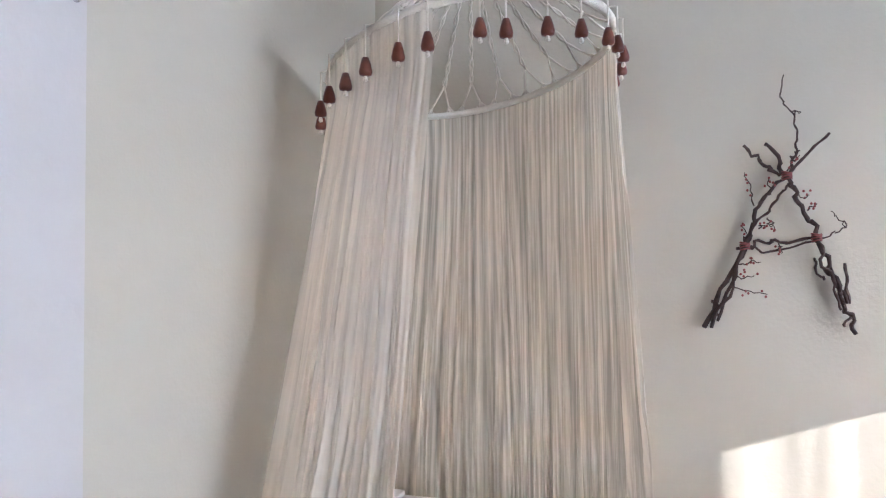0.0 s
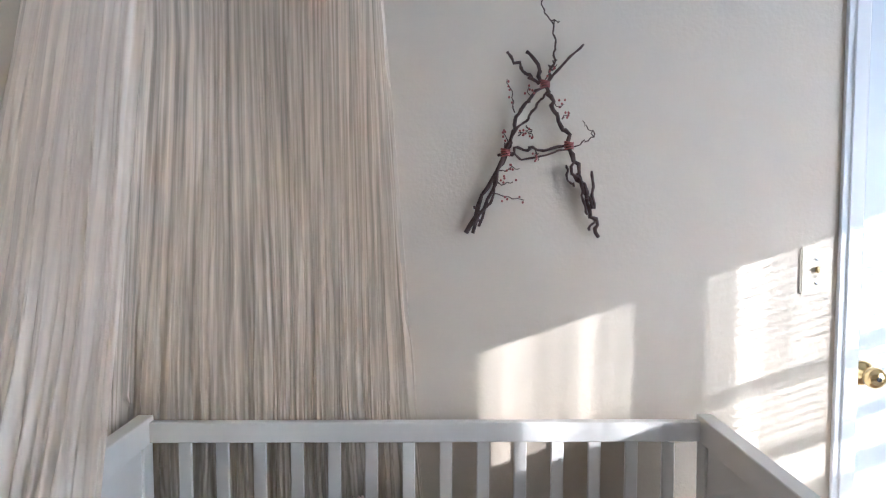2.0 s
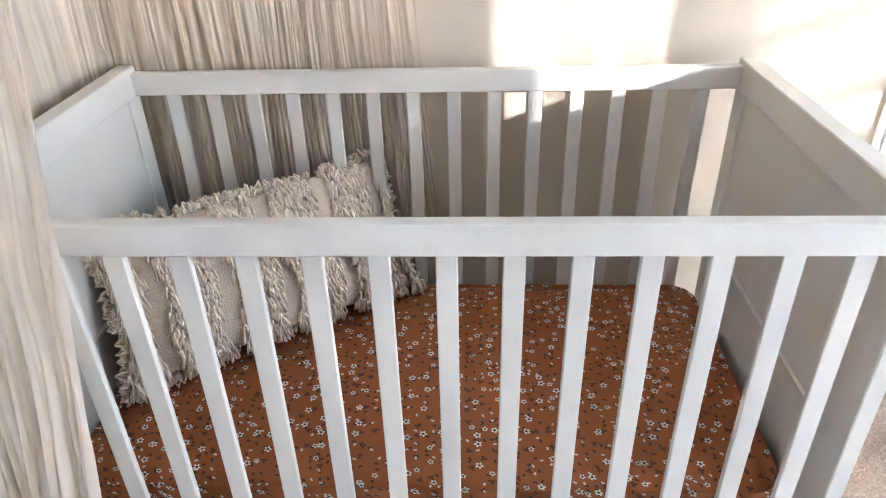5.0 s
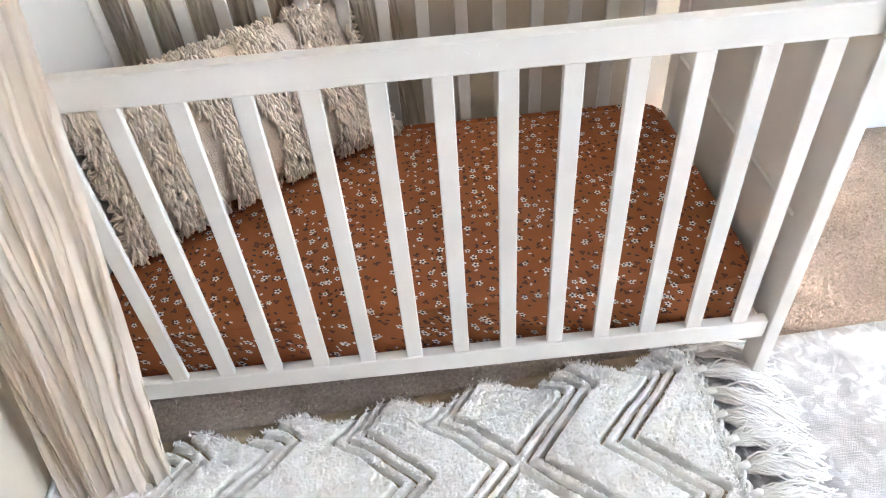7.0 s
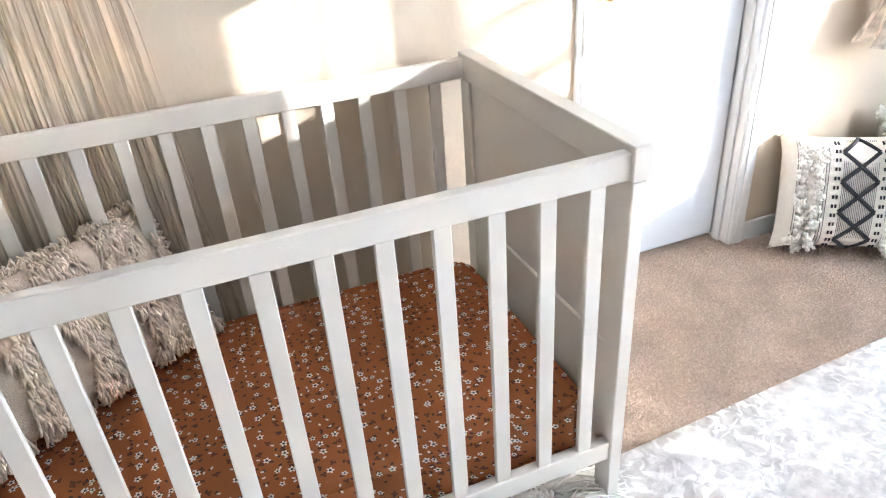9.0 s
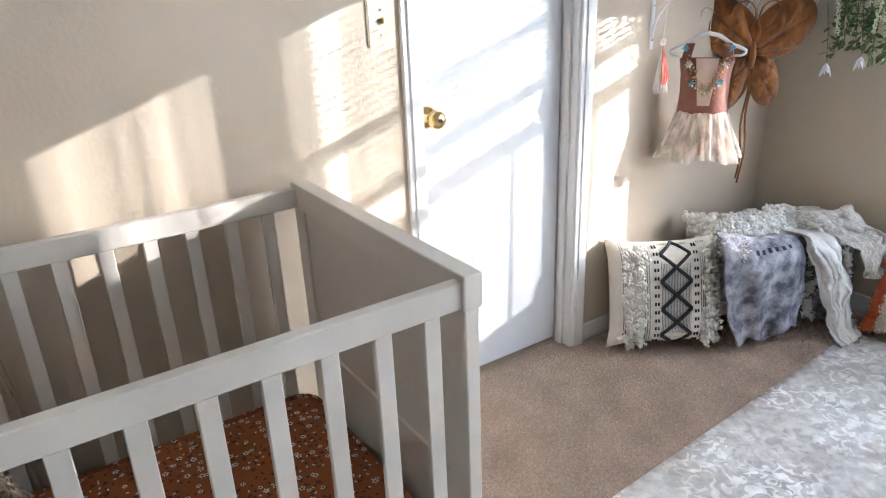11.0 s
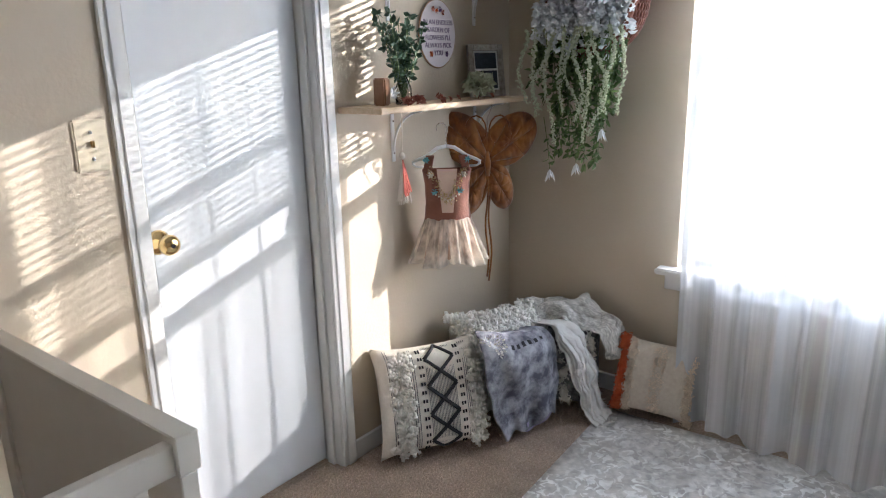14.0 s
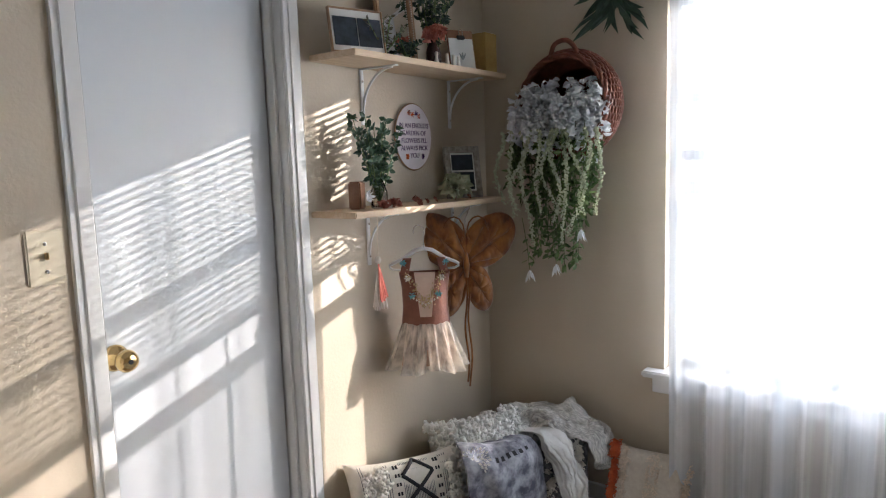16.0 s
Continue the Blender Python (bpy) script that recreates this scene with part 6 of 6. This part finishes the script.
def sweatshirt():
    """A tie-dyed sweatshirt thrown over the pile, hanging down its front."""
    g = thing("tie_dye_sweatshirt", (2.85, -0.4, 0), "grey tie-dye sweatshirt with dark lettering thrown over the pile", "sweatshirt")
    left = [(2.80, -0.24, 0.395), (2.715, -0.315, 0.415), (2.69, -0.355, 0.35), (2.71, -0.365, 0.20), (2.76, -0.40, 0.03)]
    right = [(3.06, -0.33, 0.36), (3.03, -0.40, 0.375), (3.045, -0.44, 0.30), (3.045, -0.455, 0.16), (2.99, -0.47, 0.06)]

    def fn(u, v):
        a, b = bezier(left, v), bezier(right, v)
        p = a.lerp(b, u)
        p += OUT * (0.035 * math.sin(math.pi * u) * math.sin(math.pi * min(1, v + 0.1)) + 0.012 * v * math.sin(u * 17 + 2 * v))
        p.z += 0.012 * math.sin(u * 9) * v
        return p

    def put(u, v):
        p = Vector(fn(u, v))
        p += Vector((noise.noise(p * 13), noise.noise(p * 13 + Vector((0, 3, 5))), noise.noise(p * 13 + Vector((3, 0, 3))))) * 0.012
        p.z = max(p.z, 0.006)
        return p
    ob = sheet_mesh("body", put, 60, 60, TIEDYE, g, "", 0.008)
    sheet_mesh("lining", lambda u, v: put(0.35 + 0.6 * u, 0.93 + 0.075 * v) + OUT * -0.014 + Vector((0.012, -0.006, -0.012)), 30, 6, LILAC, g, "lilac inside hem", 0.006)
    for k in range(6):
        u0 = 0.40 + 0.085 * k
        sheet_mesh("mark", lambda u, v, u0=u0: put(u0 + 0.045 * u, 0.335 + 0.05 * v) + OUT * 0.007 + Vector((0, 0, 0.002)), 3, 3, BLACKYARN, g, "dark embroidered bar")
    rose = []
    for k in range(60):
        a, r = k * 2.4, 0.045 * (k / 60) ** 0.5
        c = put(0.14, 0.36) + AX * r * math.cos(a) + Vector((0, 0, r * math.sin(a))) + OUT * 0.008
        rose.append((c, AX * math.cos(a) + Vector((0, 0, math.sin(a))) + OUT * 0.3, 0.014, 0.010))
    stuff(part("print", petals(rose, 8, 0.3), GAUZEWHITE, g, "faded white rose print"))


sweatshirt()


def muslin_throw():
    top = [(3.06, -0.27, 0.375), (3.05, -0.37, 0.385), (3.05, -0.44, 0.33), (3.065, -0.50, 0.20), (3.07, -0.545, 0.07), (3.09, -0.615, 0.02)]
    bot = [(3.15, -0.25, 0.36), (3.15, -0.36, 0.375), (3.17, -0.47, 0.33), (3.19, -0.53, 0.22), (3.175, -0.57, 0.08), (3.16, -0.63, 0.02)]

    def fn(u, v):
        p = bezier(top, v).lerp(bezier(bot, v), u)
        return p + OUT * (0.03 * noise.noise(Vector((u * 3.2, v * 1.3, 2))) + 0.012 * noise.noise(Vector((u * 9, v * 4, 7))) + 0.02 * math.sin(math.pi * u))
    o = drape("muslin_throw", fn, GAUZEWHITE, "crinkled white muslin throw trailing to the floor", "throw", 70, 80, 0.004, 0.012, 3)
    rnd = random.Random(5)
    ends = []
    for k in range(150):
        p = Vector(fn(rnd.random(), 1.0))
        p.z = 0.012
        ends.append((p, Vector((rnd.uniform(-0.2, 0.6), -1, -0.12)), rnd.uniform(0.012, 0.03)))
    for k in range(90):
        p = Vector(fn(1.0, rnd.uniform(0.5, 1.0)))
        ends.append((p, Vector((1, -0.5, -0.5)), rnd.uniform(0.008, 0.02)))
    stuff(part("fringe", blades(ends, 15, 0.003, 0.8), GAUZEWHITE, o))


muslin_throw()


def lace_throw():
    back = [(3.08, -0.12, 0.35), (3.22, -0.16, 0.37), (3.32, -0.29, 0.40), (3.34, -0.47, 0.41), (3.31, -0.60, 0.30)]
    front = [(3.08, -0.28, 0.31), (3.12, -0.36, 0.33), (3.16, -0.44, 0.35), (3.19, -0.54, 0.30), (3.21, -0.62, 0.21)]

    def fn(u, v):
        p = bezier(back, u).lerp(bezier(front, u), v)
        p.z += 0.035 * math.sin(math.pi * v) + 0.012 * math.sin(u * 21 + v * 5)
        return p
    drape("lace_throw", fn, LACE, "off-white loose knit throw heaped in the corner", "throw", 90, 70, 0.005, 0.021, 8)


lace_throw()


def grey_pillow():
    w, h, t = 0.40, 0.36, 0.16
    m = rotated((3.18, -0.36, 0.185), -62, 18)
    p = thing("grey_knit_pillow", (3.2, -0.4, 0), "dark grey patterned knit pillow under the throws", "pillow", "corner pillows")
    cushion("cover", w, h, t, m, GREYYARN, p, "", 20, 0.008, 4)
    rnd = random.Random(4)
    tuft_row(w, h, t, m, [(0.72 + rnd.gauss(0, 0.04), rnd.uniform(-0.9, 0.6)) for _ in range(40)], 411, 0.02, WHITETUFT, p, "tuft_band", 0.006, 8)
    tuft_row(w, h, t, m, [(0.2 + rnd.gauss(0, 0.04), rnd.uniform(-0.9, 0.6)) for _ in range(30)], 412, 0.02, WHITETUFT, p, "tuft_band", 0.006, 8)


grey_pillow()


def peach_pillow():
    w, h, t = 0.30, 0.30, 0.11
    m = rotated((3.285, -0.745, 0.165), -78, 14) @ pose(0, 0, 0, 0, 4, 0)
    p = thing("linen_pillow", (3.28, -0.74, 0), "beige linen pillow with orange and cream tufted edges", "pillow", "corner pillows")
    cushion("cover", w, h, t, m, LINEN, p, "", 20, 0.005, 7)
    rnd = random.Random(14)
    tuft_row(w, h, t, m, [(-0.86 + rnd.gauss(0, 0.04), rnd.uniform(-1, 1)) for _ in range(120)], 501, 0.020, ORANGETUFT, p, "orange_fringe", 0.005, 8)
    tuft_row(w, h, t, m, [(-0.62 + rnd.gauss(0, 0.03), rnd.uniform(-1, 1)) for _ in range(80)], 502, 0.014, CREAMTUFT, p, "cream_fringe", 0.005, 7)
    tuft_row(w, h, t, m, [(0.93 + rnd.gauss(0, 0.03), rnd.uniform(-1, 1)) for _ in range(100)], 503, 0.017, CREAMTUFT, p, "cream_fringe", 0.005, 8)
    for u in (-0.02, 0.08, 0.18):
        tuft_row(w, h, t, m, [(u + rnd.gauss(0, 0.012), rnd.uniform(-0.9, 0.9)) for _ in range(45)], int(520 + 100 * u), 0.006, CREAMTUFT, p, "knot", 0.004, 4)


peach_pillow()


# ---------------------------------------------------------------- carpet tufts by the door and along the crib
def carpet_tufts():
    rnd = random.Random(90)
    floor_ob = bpy.data.objects["floor"]
    spots = []
    for x0, x1, y0, y1, step in ((1.36, 3.38, -0.68, -0.015, 0.0075), (1.76, 2.3, -0.015, 0.06, 0.0075), (-0.08, 1.36, -0.72, -0.02, 0.012)):
        y = y0
        while y < y1:
            x = x0
            while x < x1:
                spots.append(((x + rnd.uniform(-0.003, 0.003), y + rnd.uniform(-0.003, 0.003), -0.001), (rnd.uniform(-0.8, 0.8), rnd.uniform(-0.8, 0.8), 1), rnd.uniform(0.004, 0.0085)))
                x += step
            y += step
    ob = part("carpet_tuft", blades(spots, 91, 0.0046, 0.6, 1), mat("carpet_yarn", (0.43, 0.320, 0.238), (0.58, 0.450, 0.350), 60, 0.95, island=0.17, blotch=0.16, bl_scale=7), floor_ob)
    stuff(ob)


carpet_tufts()
